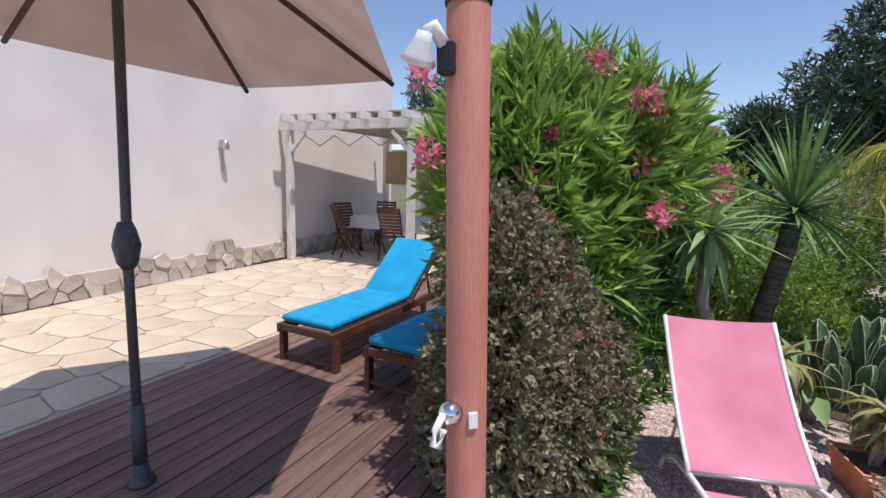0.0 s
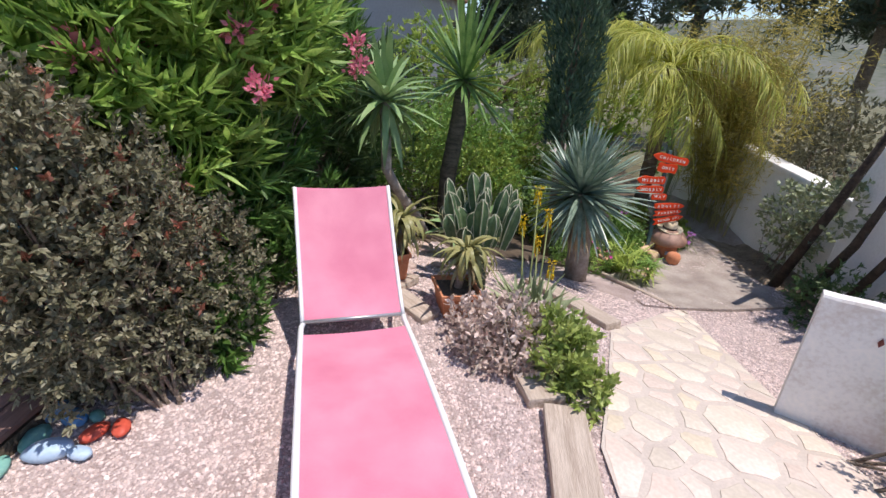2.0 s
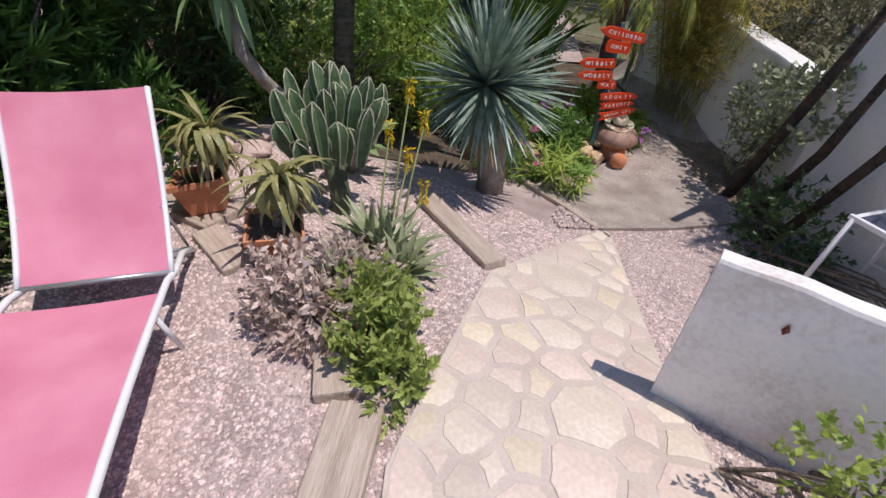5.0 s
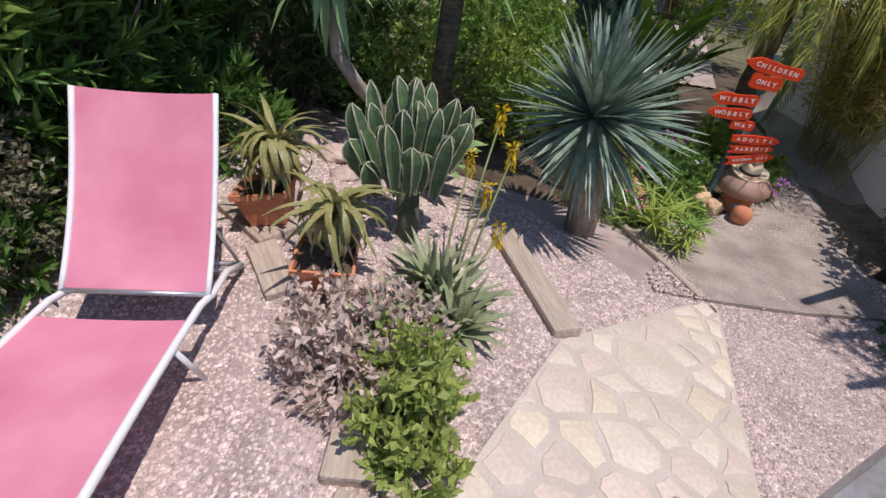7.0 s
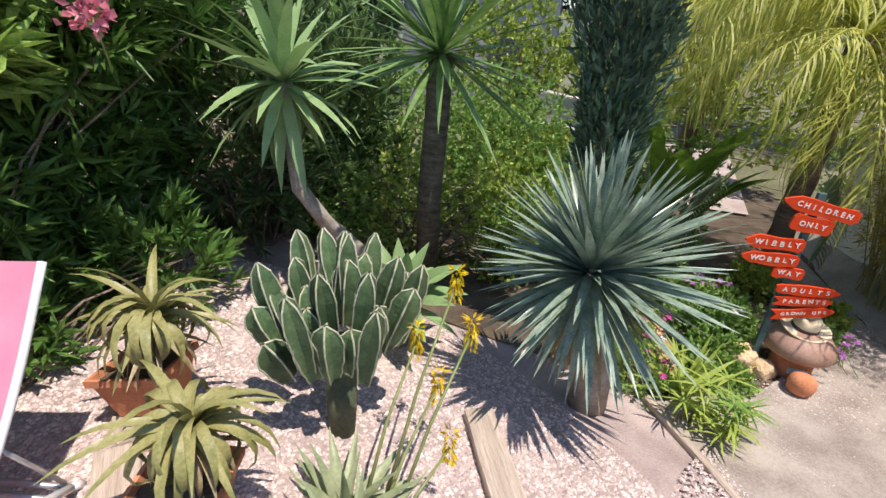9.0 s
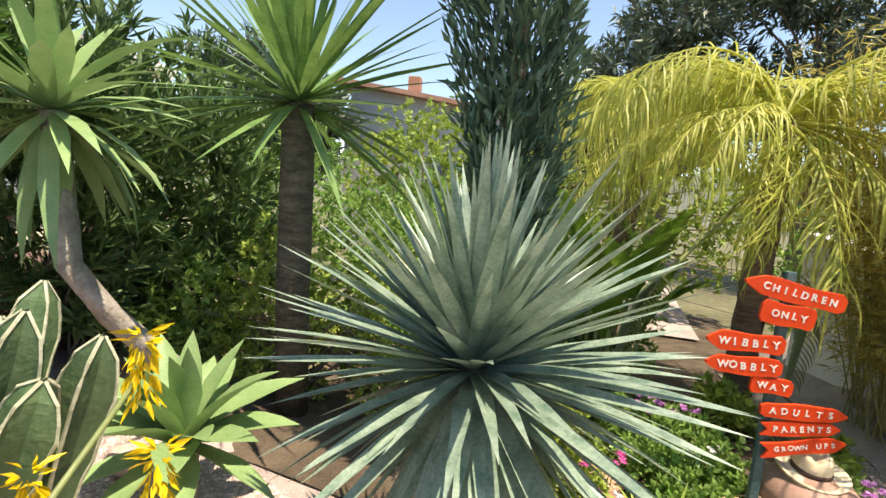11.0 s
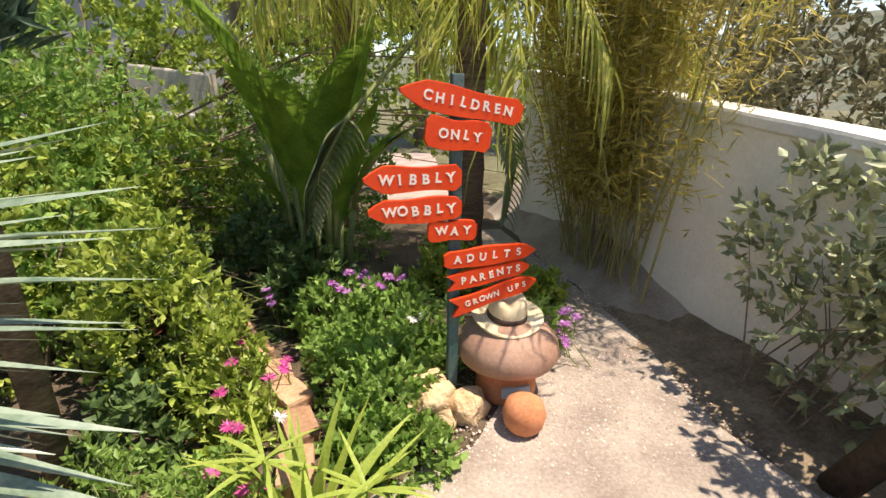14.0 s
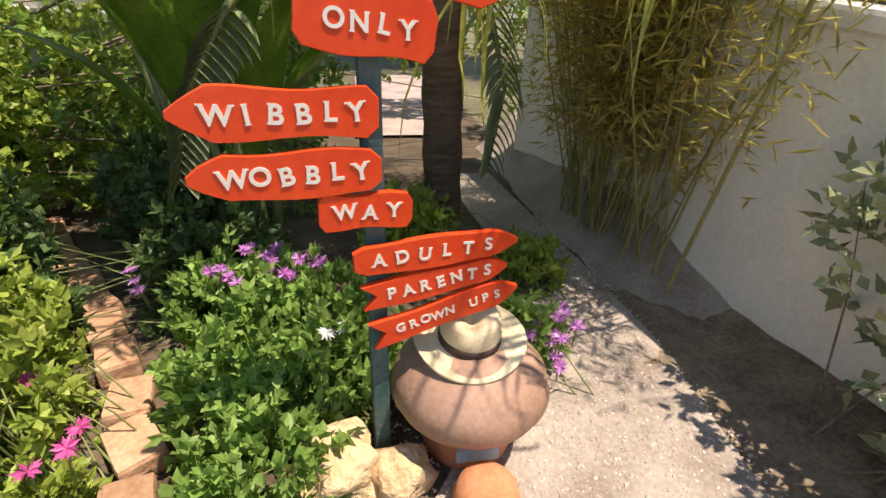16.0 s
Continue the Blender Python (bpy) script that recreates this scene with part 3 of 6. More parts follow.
bmesh.ops.translate(bm, vec=(0, 0, -0.06), verts=[v for v in r["geom"] if isinstance(v, bmesh.types.BMVert)])
bmesh.ops.recalc_face_normals(bm, faces=bm.faces)
for v in bm.verts:
    v.co.z += ground_z(v.co.x, v.co.y)
bmesh.ops.triangulate(bm, faces=bm.faces)
earth = put("garden_path", bm_mesh("garden_path", bm, "earth"))
tagged(earth, "gritty pale packed-earth path through the flower beds", "path", kind="structure")

# boundary wall in two heights
def wall_piece(name, a, b, thick, z0, z1, mat, label, lean=0.0):
    a, b = Vector(a), Vector(b)
    d = b - a
    ob = put(name, box_mesh(name, (d.length, thick, z1 - z0), mat, 0.02, (d.length / 2, 0, (z1 + z0) / 2)), m=Matrix.Translation((a.x, a.y, 0)) @ Matrix.Rotation(math.atan2(d.y, d.x), 4, "Z") @ Matrix.Rotation(radians(-lean), 4, "X"))
    return tagged(ob, label, "wall", kind="structure")


def sloping_wall(name, a, b, thick, low, top, mat, label, rough=0.0):
    """A wall whose top runs from one height to another; low and top: heights at a and at b."""
    a, b = Vector(a), Vector(b)
    d = (b - a).normalized()
    n = Vector((-d.y, d.x)) * (thick / 2)
    N, V, F = 24, [], []
    for i in range(N + 1):
        q = i / N
        c = a.lerp(b, q)
        z0, z1 = low[0] + (low[1] - low[0]) * q, top[0] + (top[1] - top[0]) * q + rough * noise.noise((q * 9, a.x, 1.5))
        k = 1 + 2 * rough * noise.noise((q * 14, a.y, 4.5))
        e = min(0.015, thick / 4)
        for w, z in ((-1, z0), (-k, z1 - e), (-k + e * 16 * min(1, 0.05 / thick), z1), (k - e * 16 * min(1, 0.05 / thick), z1), (k, z1 - e), (1, z0)):
            V.append((c.x + n.x * w, c.y + n.y * w, z))
    for i in range(N):
        for k in range(6):
            F.append((i * 6 + k, i * 6 + (k + 1) % 6, (i + 1) * 6 + (k + 1) % 6, (i + 1) * 6 + k))
    F += [tuple(range(6))[::-1], tuple(range(N * 6, N * 6 + 6))]
    me = finish(name, V, F, mat)
    bm = bmesh.new()
    bm.from_mesh(me)
    bmesh.ops.recalc_face_normals(bm, faces=bm.faces)
    bm.to_mesh(me)
    bm.free()
    return tagged(put(name, me), label, "wall", kind="structure")


sloping_wall("wall_east", (6.74, 3.62), (6.36, 7.4), 0.2, (-0.7, -0.7), (0.48, 0.92), "wall_wash", "stained low white boundary wall with creepers")
sloping_wall("trim", (6.74, 3.615), (6.36, 7.45), 0.26, (0.483, 0.923), (0.54, 0.985), "white_cap", "white rounded capping on the boundary wall", 0.012)
# strip of darkened earth that paints the shadow cast along the wall foot
strip = put("wall_bed", grid_sheet([5.98 + 0.08 * i for i in range(9)], [3.3 + 0.1 * i for i in range(22)], lambda x, y: ground_z(x, y) + 0.015 + 0.025 * noise.noise((x * 5, y * 5, 7)) + 0.10 * min(1, max(0, (x - 6.1) / 0.4)), "shaded_earth", "wall_bed"))
tagged(strip, "narrow earth strip at the wall foot, coloured dark as wall shade", "soil", kind="structure")
bank = put("soil_bank", grid_sheet([5.5 + 0.08 * i for i in range(14)], [4.5 + 0.1 * i for i in range(36)], lambda x, y: -0.60 + 0.42 * math.exp(-((x - 6.5) / 0.30) ** 2) * min(1, max(0, (y - 4.6) / 1.3)) + 0.03 * noise.noise((x * 4, y * 4, 2)), "earth", "soil_bank"))
tagged(bank, "bank of dry earth and fallen leaves under the bamboo", "soil", kind="structure")
wall_piece("wall_south_east", (6.44, -3.5), (6.52, 3.61), 0.22, -0.7, 1.18, "wall_wash", "taller stained white boundary wall under trees")
sloping_wall("wall_low", (4.39, 1.245), (5.75, 0.29), 0.085, (-0.3, -0.3), (0.71, 0.70), "slab", "low white stained garden wall with a worn top edge", 0.014)

petal = thing("fallen_petal", "dark red petal stuck to the white garden wall", "petal", at=(4.594, 1.043, 0.538), rz=-35)
put("blade", finish("blade", [(0, 0, -0.03), (0.014, -0.008, 0), (0, -0.004, 0.03), (-0.014, -0.008, 0)], [(0, 1, 2), (0, 2, 3)], "dark_red"), petal)

# timber edging
def sleeper(a, b, width, thick, label, lift=0.0):
    a, b = Vector(a), Vector(b)
    d = b - a
    bm = bmesh.new()
    box(bm, (0, 0, 0), (d.length, width, thick), None, 0.012)
    bmesh.ops.subdivide_edges(bm, edges=[e for e in bm.edges if e.calc_length() > 0.3], cuts=6)
    for v in bm.verts:
        v.co.y += 0.006 * noise.noise((v.co.x * 4, a.x, v.co.z * 9))
        v.co.z += 0.005 * noise.noise((v.co.x * 5, a.y + 3, v.co.y * 9))
    za, zb = ground_z(*a) + thick / 2 + lift, ground_z(*b) + thick / 2 + lift
    mid = (a + b) / 2
    m = Matrix.Translation((mid.x, mid.y, (za + zb) / 2)) @ Matrix.Rotation(math.atan2(d.y, d.x), 4, "Z") @ Matrix.Rotation(-math.atan2(zb - za, d.length), 4, "Y")
    ob = put("sleeper", bm_mesh("sleeper", bm, "sleeper"), m=m)
    return tagged(ob, label, "timber edging", group="timber garden edging")


sleeper((3.00, 0.32), (3.06, 0.98), 0.22, 0.07, "weathered pale timber sleeper lying on the gravel")
sleeper((2.98, 1.02), (2.90, 1.40), 0.22, 0.07, "short weathered timber sleeper under the dry plants")
sleeper((3.72, 2.14), (3.22, 3.08), 0.16, 0.08, "weathered timber sleeper edging the gravel bed")
sleeper((4.66, 3.07), (4.08, 4.05), 0.05, 0.05, "thin timber board edging the earth path")
sleeper((2.10, 2.14), (1.58, 2.46), 0.3, 0.06, "timber sleeper under the terracotta planter")
sleeper((2.30, 1.75), (2.02, 2.02), 0.16, 0.05, "short timber board beside the terracotta pots")


# ---------------------------------------------------------------- loungers, parasol, shower, pergola
def sling_lounger():
    t = thing("sun_lounger", "pink mesh sun lounger with white frame and raised back", "sun lounger")
    L = Vector((1.86, 1.36, 0))  # hinge middle
    fwd = Vector((0.285, -0.958, 0)).normalized()
    side = Vector((fwd.y, -fwd.x, 0)).normalized() * -1
    W = 0.30
    hinge_z = 0.26
    top = Vector((1.667, 1.94, 0.92))
    foot = L + fwd * 1.55

    def strip(name, pts, mat, half, parent):
        V, F = [], []
        for dz in (0.0, -0.006):
            for p in pts:
                for k in range(7):
                    u = -1 + k / 3
                    V.append(Vector(p) + side * (half * u) + Vector((0, 0, dz - 0.012 * (1 - u * u))))
        n = len(pts)
        for o, flip in ((0, False), (n * 7, True)):
            for i in range(n - 1):
                for k in range(6):
                    q = (o + i * 7 + k, o + i * 7 + k + 1, o + (i + 1) * 7 + k + 1, o + (i + 1) * 7 + k)
                    F.append(q[::-1] if flip else q)
        return put(name, finish(name, V, F, mat, True), parent)

    hinge = Vector((1.845, 1.40, hinge_z))
    back = [hinge + (top - hinge) * s + Vector((0, 0, 0.05 * math.sin(s * math.pi))) * -1 for s in [i / 10 for i in range(11)]]
    seat0 = Vector((L.x, L.y - 0.03, 0.27))
    seat = [seat0.lerp(Vector((foot.x, foot.y, 0.30)), s) + Vector((0, 0, 0.05 * math.sin(s * 2.6))) for s in [i / 12 for i in range(13)]]
    strip("backrest", back, "pink", W - 0.012, t)
    strip("seat", [seat[0].lerp(seat[1], 0.75)] + seat[1:], "pink", W - 0.012, t)
    rear = hinge - fwd * 0.36 + Vector((0, 0, -0.135))
    for s in (-1, 1):
        put("back_rail", tube("back_rail", [p + side * (W * s) for p in back], 0.013, "white_metal"), t)
        put("seat_rail", tube("seat_rail", [p + side * (W * s) + Vector((0, 0, -0.004)) for p in [rear, rear.lerp(hinge, 0.45) + Vector((0, 0, 0.035)), hinge + Vector((0, 0.02, -0.015))] + seat], 0.016, "white_metal"), t)
        a = seat[2] + side * (W * s)
        put("leg", tube("leg", [a, Vector((a.x, a.y + 0.08, 0.012))], 0.012, "white_metal"), t)
        b = seat[10] + side * (W * s)
        put("leg", tube("leg", [b, Vector((b.x, b.y - 0.06, 0.012))], 0.012, "white_metal"), t)
        c = back[4] + side * (W * 0.95 * s)
        put("back_strut", tube("back_strut", [c, rear + side * (W * 0.96 * s) + Vector((0, 0, 0.02))], 0.008, "grey_metal"), t)
        e = rear + side * (W * s)
        put("rear_leg", tube("rear_leg", [e, Vector((e.x - 0.02, e.y + 0.05, ground_z(e.x, e.y) + 0.006))], 0.014, "white_metal"), t)
    put("crossbar", tube("crossbar", [hinge + side * -W, hinge + side * W], 0.012, "grey_metal"), t)
    for q in (0.0, 0.05):
        put("crossbar", tube("crossbar", [rear + fwd * q + side * -W, rear + fwd * q + side * W], 0.012, "grey_metal"), t)
    return t


sling_lounger()


def teak_lounger():
    """Head end towards +y, foot end at the origin."""
    t = thing("sun_lounger", "dark teak slatted sun lounger on the deck", "sun lounger", group="teak loungers on the deck")
    for s in (-0.28, 0.28):
        put("side_rail", box_mesh("side_rail", (0.035, 1.9, 0.075), "teak", 0.006, (s, 0.95, 0.29)), t)
        for y in (0.06, 1.45):
            put("leg", box_mesh("leg", (0.045, 0.06, 0.26), "teak", 0.006, (s, y, 0.13)), t)
    put("foot_rail", box_mesh("foot_rail", (0.56, 0.035, 0.06), "teak", 0.006, (0, 0.03, 0.295)), t)
    put("stretcher", box_mesh("stretcher", (0.56, 0.025, 0.025), "teak", 0.004, (0, 0.06, 0.05)), t)
    slat = box_mesh("slat", (0.54, 0.05, 0.016), "teak", 0.004)
    for i in range(18):
        put("slat", slat, t, pose(0, 0.09 + i * 0.062, 0.335))
    hinge = Matrix.Translation((0, 1.2, 0.33)) @ Matrix.Rotation(radians(38), 4, "X")
    for i in range(12):
        put("slat", slat, t, hinge @ Matrix.Translation((0, 0.05 + i * 0.06, 0.01)))
    for s in (-0.26, 0.26):
        put("back_rail", box_mesh("back_rail", (0.03, 0.78, 0.04), "teak", 0.005, (s, 0.38, -0.015)), t, hinge)
    put("prop", tube("prop", [(-0.24, 1.66, 0.28), (-0.2, 1.62, 0.62), (0.2, 1.62, 0.62), (0.24, 1.66, 0.28)], 0.014, "teak"), t)
    return t


def cushion():
    t = thing("lounger_cushion", "bright turquoise-blue lounger cushion on the teak lounger", "cushion", group="blue lounger cushions")
    bm = bmesh.new()
    box(bm, (0, 0.6, 0.375), (0.54, 1.14, 0.055), None, 0.022)
    me = bm_mesh("seat_pad", bm, "blue", True)
    put("seat_pad", me, t)
    bm = bmesh.new()
    box(bm, (0, 0.38, 0.045), (0.54, 0.80, 0.055), None, 0.022)
    put("back_pad", bm_mesh("back_pad", bm, "blue", True), t, Matrix.Translation((0, 1.2, 0.34)) @ Matrix.Rotation(radians(38), 4, "X"))
    return t


tl, cu = teak_lounger(), cushion()
for ob in (tl, cu):
    ob.matrix_basis = pose(-1.19, 1.52, 0.146, 0, 0, -1)
    copy_thing(ob, pose(-0.26, 1.42, 0.146, 0, 0, -3))


def parasol():
    t = thing("parasol", "large taupe canvas parasol with dark pole and ribs", "parasol", at=(-0.9, 0.06, 0.146))
    put("base", lathe("base", [(0.06, 0), (0.065, 0.008), (0.06, 0.02), (0.04, 0.04), (0.036, 0.11)], "dark_pole"), t)
    put("pole", tube("pole", [(0, 0, 0.1), (0.0, 0.01, 1.1), (0.06, 0.025, 2.71)], 0.022, "dark_pole", 14), t)
    put("lower_sleeve", tube("lower_sleeve", [(0, 0, 0.1), (0, 0.002, 0.42)], 0.033, "dark_pole", 14), t)
    put("crank_box", lathe("crank_box", [(0.028, -0.11), (0.045, -0.08), (0.06, 0), (0.045, 0.07), (0.03, 0.11)], "dark_pole", 16), t, pose(0, 0.01, 1.2))
    put("crank_handle", tube("crank_handle", [(0.05, 0, 1.22), (0.11, -0.02, 1.23), (0.13, -0.02, 1.25)], 0.009, "dark_pole"), t)
    R, n, a0 = 1.262, 6, radians(56.3)
    tip = Vector((0.068, 0.025, 2.71))
    corners = []
    for i in range(n):
        a = a0 + i * 2 * math.pi / n
        dx, dy = R * math.cos(a), R * math.sin(a)
        corners.append(Vector((dx + 0.068, dy + 0.025, 2.219 - 0.038 * dx - 0.094 * dy)))
    V, F = [], []
    S = 8
    for i in range(n):
        p, q = corners[i], corners[(i + 1) % n]
        o = len(V)
        for r in range(S + 1):
            for k in range(S + 1):
                e = p.lerp(q, k / S)
                w = tip.lerp(e, r / S)
                sag = 0.006 * math.sin(math.pi * k / S) * r / S + 0.05 * math.sin(math.pi * r / S) * -1
                V.append(w - Vector((0, 0, sag)))
        for r in range(S):
            for k in range(S):
                F.append((o + r * (S + 1) + k, o + (r + 1) * (S + 1) + k, o + (r + 1) * (S + 1) + k + 1, o + r * (S + 1) + k + 1))
    canopy = put("canopy", finish("canopy", V, F, "canvas", True), t)
    for c in corners:
        put("rib", tube("rib", [tip + Vector((0, 0, -0.07)), tip.lerp(c, 0.5) + Vector((0, 0, 0.01)), c + Vector((0, 0, -0.025))], 0.015, "canvas_rib"), t)
    return t


parasol()


def garden_shower():
    t = thing("garden_shower", "terracotta-painted round garden shower post with chrome fittings", "outdoor shower", at=(1.037, -0.32, 0.0), rx=-0.5, ry=-2.3)
    put("post", lathe("post", [(0.046, 0), (0.045, 0.4), (0.044, 1.2), (0.044, 2.03), (0.04, 2.045)], "shower", 28), t)
    put("cap", lathe("cap", [(0.047, 2.04), (0.047, 2.06), (0.02, 2.075)], "black", 24), t)
    put("bracket", box_mesh("bracket", (0.035, 0.03, 0.06), "black", 0.006), t, pose(-0.025, -0.045, 1.93))
    arm = put("shower_arm", tube("shower_arm", [(-0.03, -0.05, 1.955), (-0.042, -0.07, 1.985), (-0.058, -0.08, 1.97)], 0.014, "white_metal", 12), t)
    put("shower_head", lathe("shower_head", [(0.014, 0.045), (0.017, 0.028), (0.029, 0.0), (0.031, -0.013), (0.024, -0.016)], "white_metal", 20), t, pose(-0.066, -0.085, 1.93, 10, 25, 0), "white plastic shower head")
    put("valve", lathe("valve", [(0.024, 0), (0.024, 0.02), (0.016, 0.035)], "chrome", 20), t, pose(-0.012, -0.04, 1.215, 90, 0, -8))
    put("tap_lever", tube("tap_lever", [(-0.02, -0.075, 1.22), (-0.034, -0.083, 1.185), (-0.036, -0.09, 1.155), (-0.022, -0.09, 1.155), (-0.016, -0.083, 1.19)], 0.008, "white_metal", 10), t, None, "chrome loop lever")
    put("pipe_clip", box_mesh("pipe_clip", (0.02, 0.01, 0.035), "white_metal", 0.003), t, pose(0.03, -0.036, 1.20, 0, 0, 40))
    return t


garden_shower()


def pergola():
    t = thing("pergola", "white-painted timber pergola against the house wall", "pergola")
    zs = 0.15
    x0, x1, y0, y1 = -4.80, -2.30, 5.1, 8.2
    for x in (x0, x1):
        for y in (y0, y1):
            put("post", box_mesh("post", (0.11, 0.11, 2.32), "white_wood", 0.008), t, pose(x, y, zs + 1.16))
    for y in (y0, y1):
        put("beam", box_mesh("beam", (x1 - x0 + 0.4, 0.07, 0.16), "white_wood", 0.008), t, pose((x0 + x1) / 2, y, zs + 2.38))
    for x, s in ((x0, 1), (x1, -1)):
        put("brace", box_mesh("brace", (0.45, 0.05, 0.07), "white_wood", 0.005), t, pose(x + 0.2 * s, y0, zs + 2.10, 0, -45 * s, 0))
    for i in range(7):
        put("rafter", box_mesh("rafter", (0.06, y1 - y0 + 0.6, 0.12), "white_wood", 0.006), t, pose(x0 + 0.1 + i * (x1 - x0 - 0.1) / 6, (y0 + y1) / 2, zs + 2.48))
    put("roof_panel", box_mesh("roof_panel", (x1 - x0, y1 - y0, 0.02), "reed", 0.0), t, pose((x0 + x1) / 2, (y0 + y1) / 2, zs + 2.56), "reed matting roof")
    put("reed_screen", box_mesh("reed_screen", (x1 - x0 - 0.1, 0.02, 0.75), "reed", 0.0), t, pose((x0 + x1) / 2, y1 - 0.08, zs + 1.75), "brown reed screen")
    for i in range(4):
        V = []
        for k in range(13):
            for z in (0, 0.8):
                V.append((k * 0.03, 0.025 * math.sin(k * 1.5), z))
        F = [(2 * k, 2 * k + 2, 2 * k + 3, 2 * k + 1) for k in range(12)]
        put("curtain", finish("curtain", V, F, "cloth", True), t, pose(-3.75 + i * 0.27, y1 - 0.14, 0.72), "gathered white curtain")
    cord = []
    for k in range(13):
        s = k / 12
        cord.append((x0 + 0.2 + s * 1.9, y0 + 0.2, zs + 2.22 - 0.18 * math.sin(s * 9.4) ** 2))
    put("light_string", tube("light_string", cord, 0.006, "band", 6), t)
    return t


pergola()


def slat_chair():
    t = thing("folding_chair", "dark wooden slatted garden chair at the table", "chair", group="chairs round the garden table")
    for s in (-0.21, 0.21):
        put("back_post", tube("back_post", [(s, 0.2, 0), (s, 0.05, 0.42), (s, 0.24, 0.98)], 0.018, "teak", 6), t)
        put("front_leg", tube("front_leg", [(s, -0.22, 0), (s, 0.1, 0.42), (s, 0.12, 0.6)], 0.016, "teak", 6), t)
    sl = box_mesh("slat", (0.42, 0.05, 0.014), "teak", 0.003)
    for i in range(6):
        put("slat", sl, t, pose(0, -0.2 + i * 0.07, 0.43))
    for i in range(8):
        put("slat", sl, t, pose(0, 0.085 + i * 0.021, 0.52 + i * 0.062, 72, 0, 0))
    return t


ch = slat_chair()
ch.matrix_basis = pose(-4.22, 5.95, 0.15, 0, 0, 150)
copy_thing(ch, pose(-4.62, 6.55, 0.15, 0, 0, 75))
copy_thing(ch, pose(-4.45, 7.65, 0.15, 0, 0, 25))
copy_thing(ch, pose(-3.25, 6.1, 0.15, 0, 0, 190))
tb = thing("garden_table", "garden table on dark legs under the pergola", "table", at=(-3.72, 6.95, 0.15))
put("tabletop", box_mesh("tabletop", (1.5, 0.9, 0.03), "teak", 0.005), tb, pose(0, 0, 0.72))
for x in (-0.65, 0.65):
    for y in (-0.36, 0.36):
        put("leg", box_mesh("leg", (0.06, 0.06, 0.7), "teak", 0.005), tb, pose(x, y, 0.35))
cl = thing("tablecloth", "white tablecloth hanging over the garden table", "tablecloth", at=(-3.72, 6.95, 0.15))
V, F = [], []
NX = 40
for r, (gx, gy, z) in enumerate(((0.0, 0.0, 0.742), (0.76, 0.46, 0.742), (0.79, 0.49, 0.72), (0.81, 0.51, 0.5))):
    for k in range(NX):
        a = 2 * math.pi * k / NX
        c, s = math.cos(a), math.sin(a)
        m = max(abs(c), abs(s))
        w = 0.02 * math.sin(k * 1.9) if r == 3 else 0
        V.append((gx * c / m + w * c, gy * s / m + w * s, z))
for r in range(3):
    for k in range(NX):
        F.append((r * NX + k, (r + 1) * NX + k, (r + 1) * NX + (k + 1) % NX, r * NX + (k + 1) % NX))
put("cloth", finish("cloth", V, F, "cloth", True), cl)
# glass-topped table behind the low wall
gt = thing("side_table", "white-framed glass side table behind the low wall", "table", at=(6.10, 2.06, -0.44), rz=20)
put("top", box_mesh("top", (0.52, 0.44, 0.012), "glass", 0.003), gt, pose(0, 0, 0.778))
for x in (-0.275, 0.275):
    put("top_rail", box_mesh("top_rail", (0.03, 0.53, 0.03), "white_metal", 0.006), gt, pose(x, 0, 0.77))
for y in (-0.235, 0.235):
    put("top_rail", box_mesh("top_rail", (0.52, 0.03, 0.03), "white_metal", 0.006), gt, pose(0, y, 0.77))
for x in (-0.275, 0.275):
    for y in (-0.235, 0.235):
        put("leg", tube("leg", [(x * 1.2, y * 1.15, 0), (x, y, 0.77)], 0.018, "white_metal"), gt)
    put("stretcher", tube("stretcher", [(x * 1.12, -0.26, 0.3), (x * 1.12, 0.26, 0.3)], 0.012, "white_metal"), gt)
# ---------------------------------------------------------------- plants
def aim(v, roll=0.0):
    """A turn that lays +x along v, with the leaf's face upwards."""
    d = Vector(v).normalized()
    up = Vector((0, 0, 1)) if abs(d.z) < 0.98 else Vector((0, 1, 0))
    y = up.cross(d).normalized()
    z = d.cross(y)
    return Matrix((d, y, z)).transposed().to_4x4() @ Matrix.Rotation(roll, 4, "X")


def rosette(parent, at, n, length, width, lo, hi, mat, rnd, droop=0.2, base=0.6, belly=0.35, fold=0.2, seg=5, thick=0.0, name="leaf", start=0.02, sag=0.0, reach=0.0):
    """Leaves of a rosette, one object each; lo and hi: the lowest and highest angle above the level, in degrees."""
    kinds = []
    for i in range(4):
        v, f = blade_data(length, width * (0.9 + 0.07 * i), droop * (0.5 + 0.35 * i), fold, seg, base, belly, thick)
        kinds.append(finish(name, v, f, mat, True))
    for i in range(n):
        s = (i + 0.5) / n
        el = radians(lo + (hi - lo) * s + rnd.uniform(-10, 10))
        az = i * 2.39996 + rnd.uniform(-0.25, 0.25)
        d = Vector((math.cos(el) * math.cos(az), math.cos(el) * math.sin(az), math.sin(el)))
        k = 1 if el > 0.3 else 0.95
        k *= 1 + reach * math.cos(az)
        put(name, rnd.choice(kinds), parent, Matrix.Translation(Vector(at) + d * start + Vector((0, 0, -sag * (1 - s)))) @ aim(d, rnd.uniform(-0.3, 0.3)) @ Matrix.Diagonal((k * rnd.uniform(0.82, 1.08),) * 3 + (1,)))


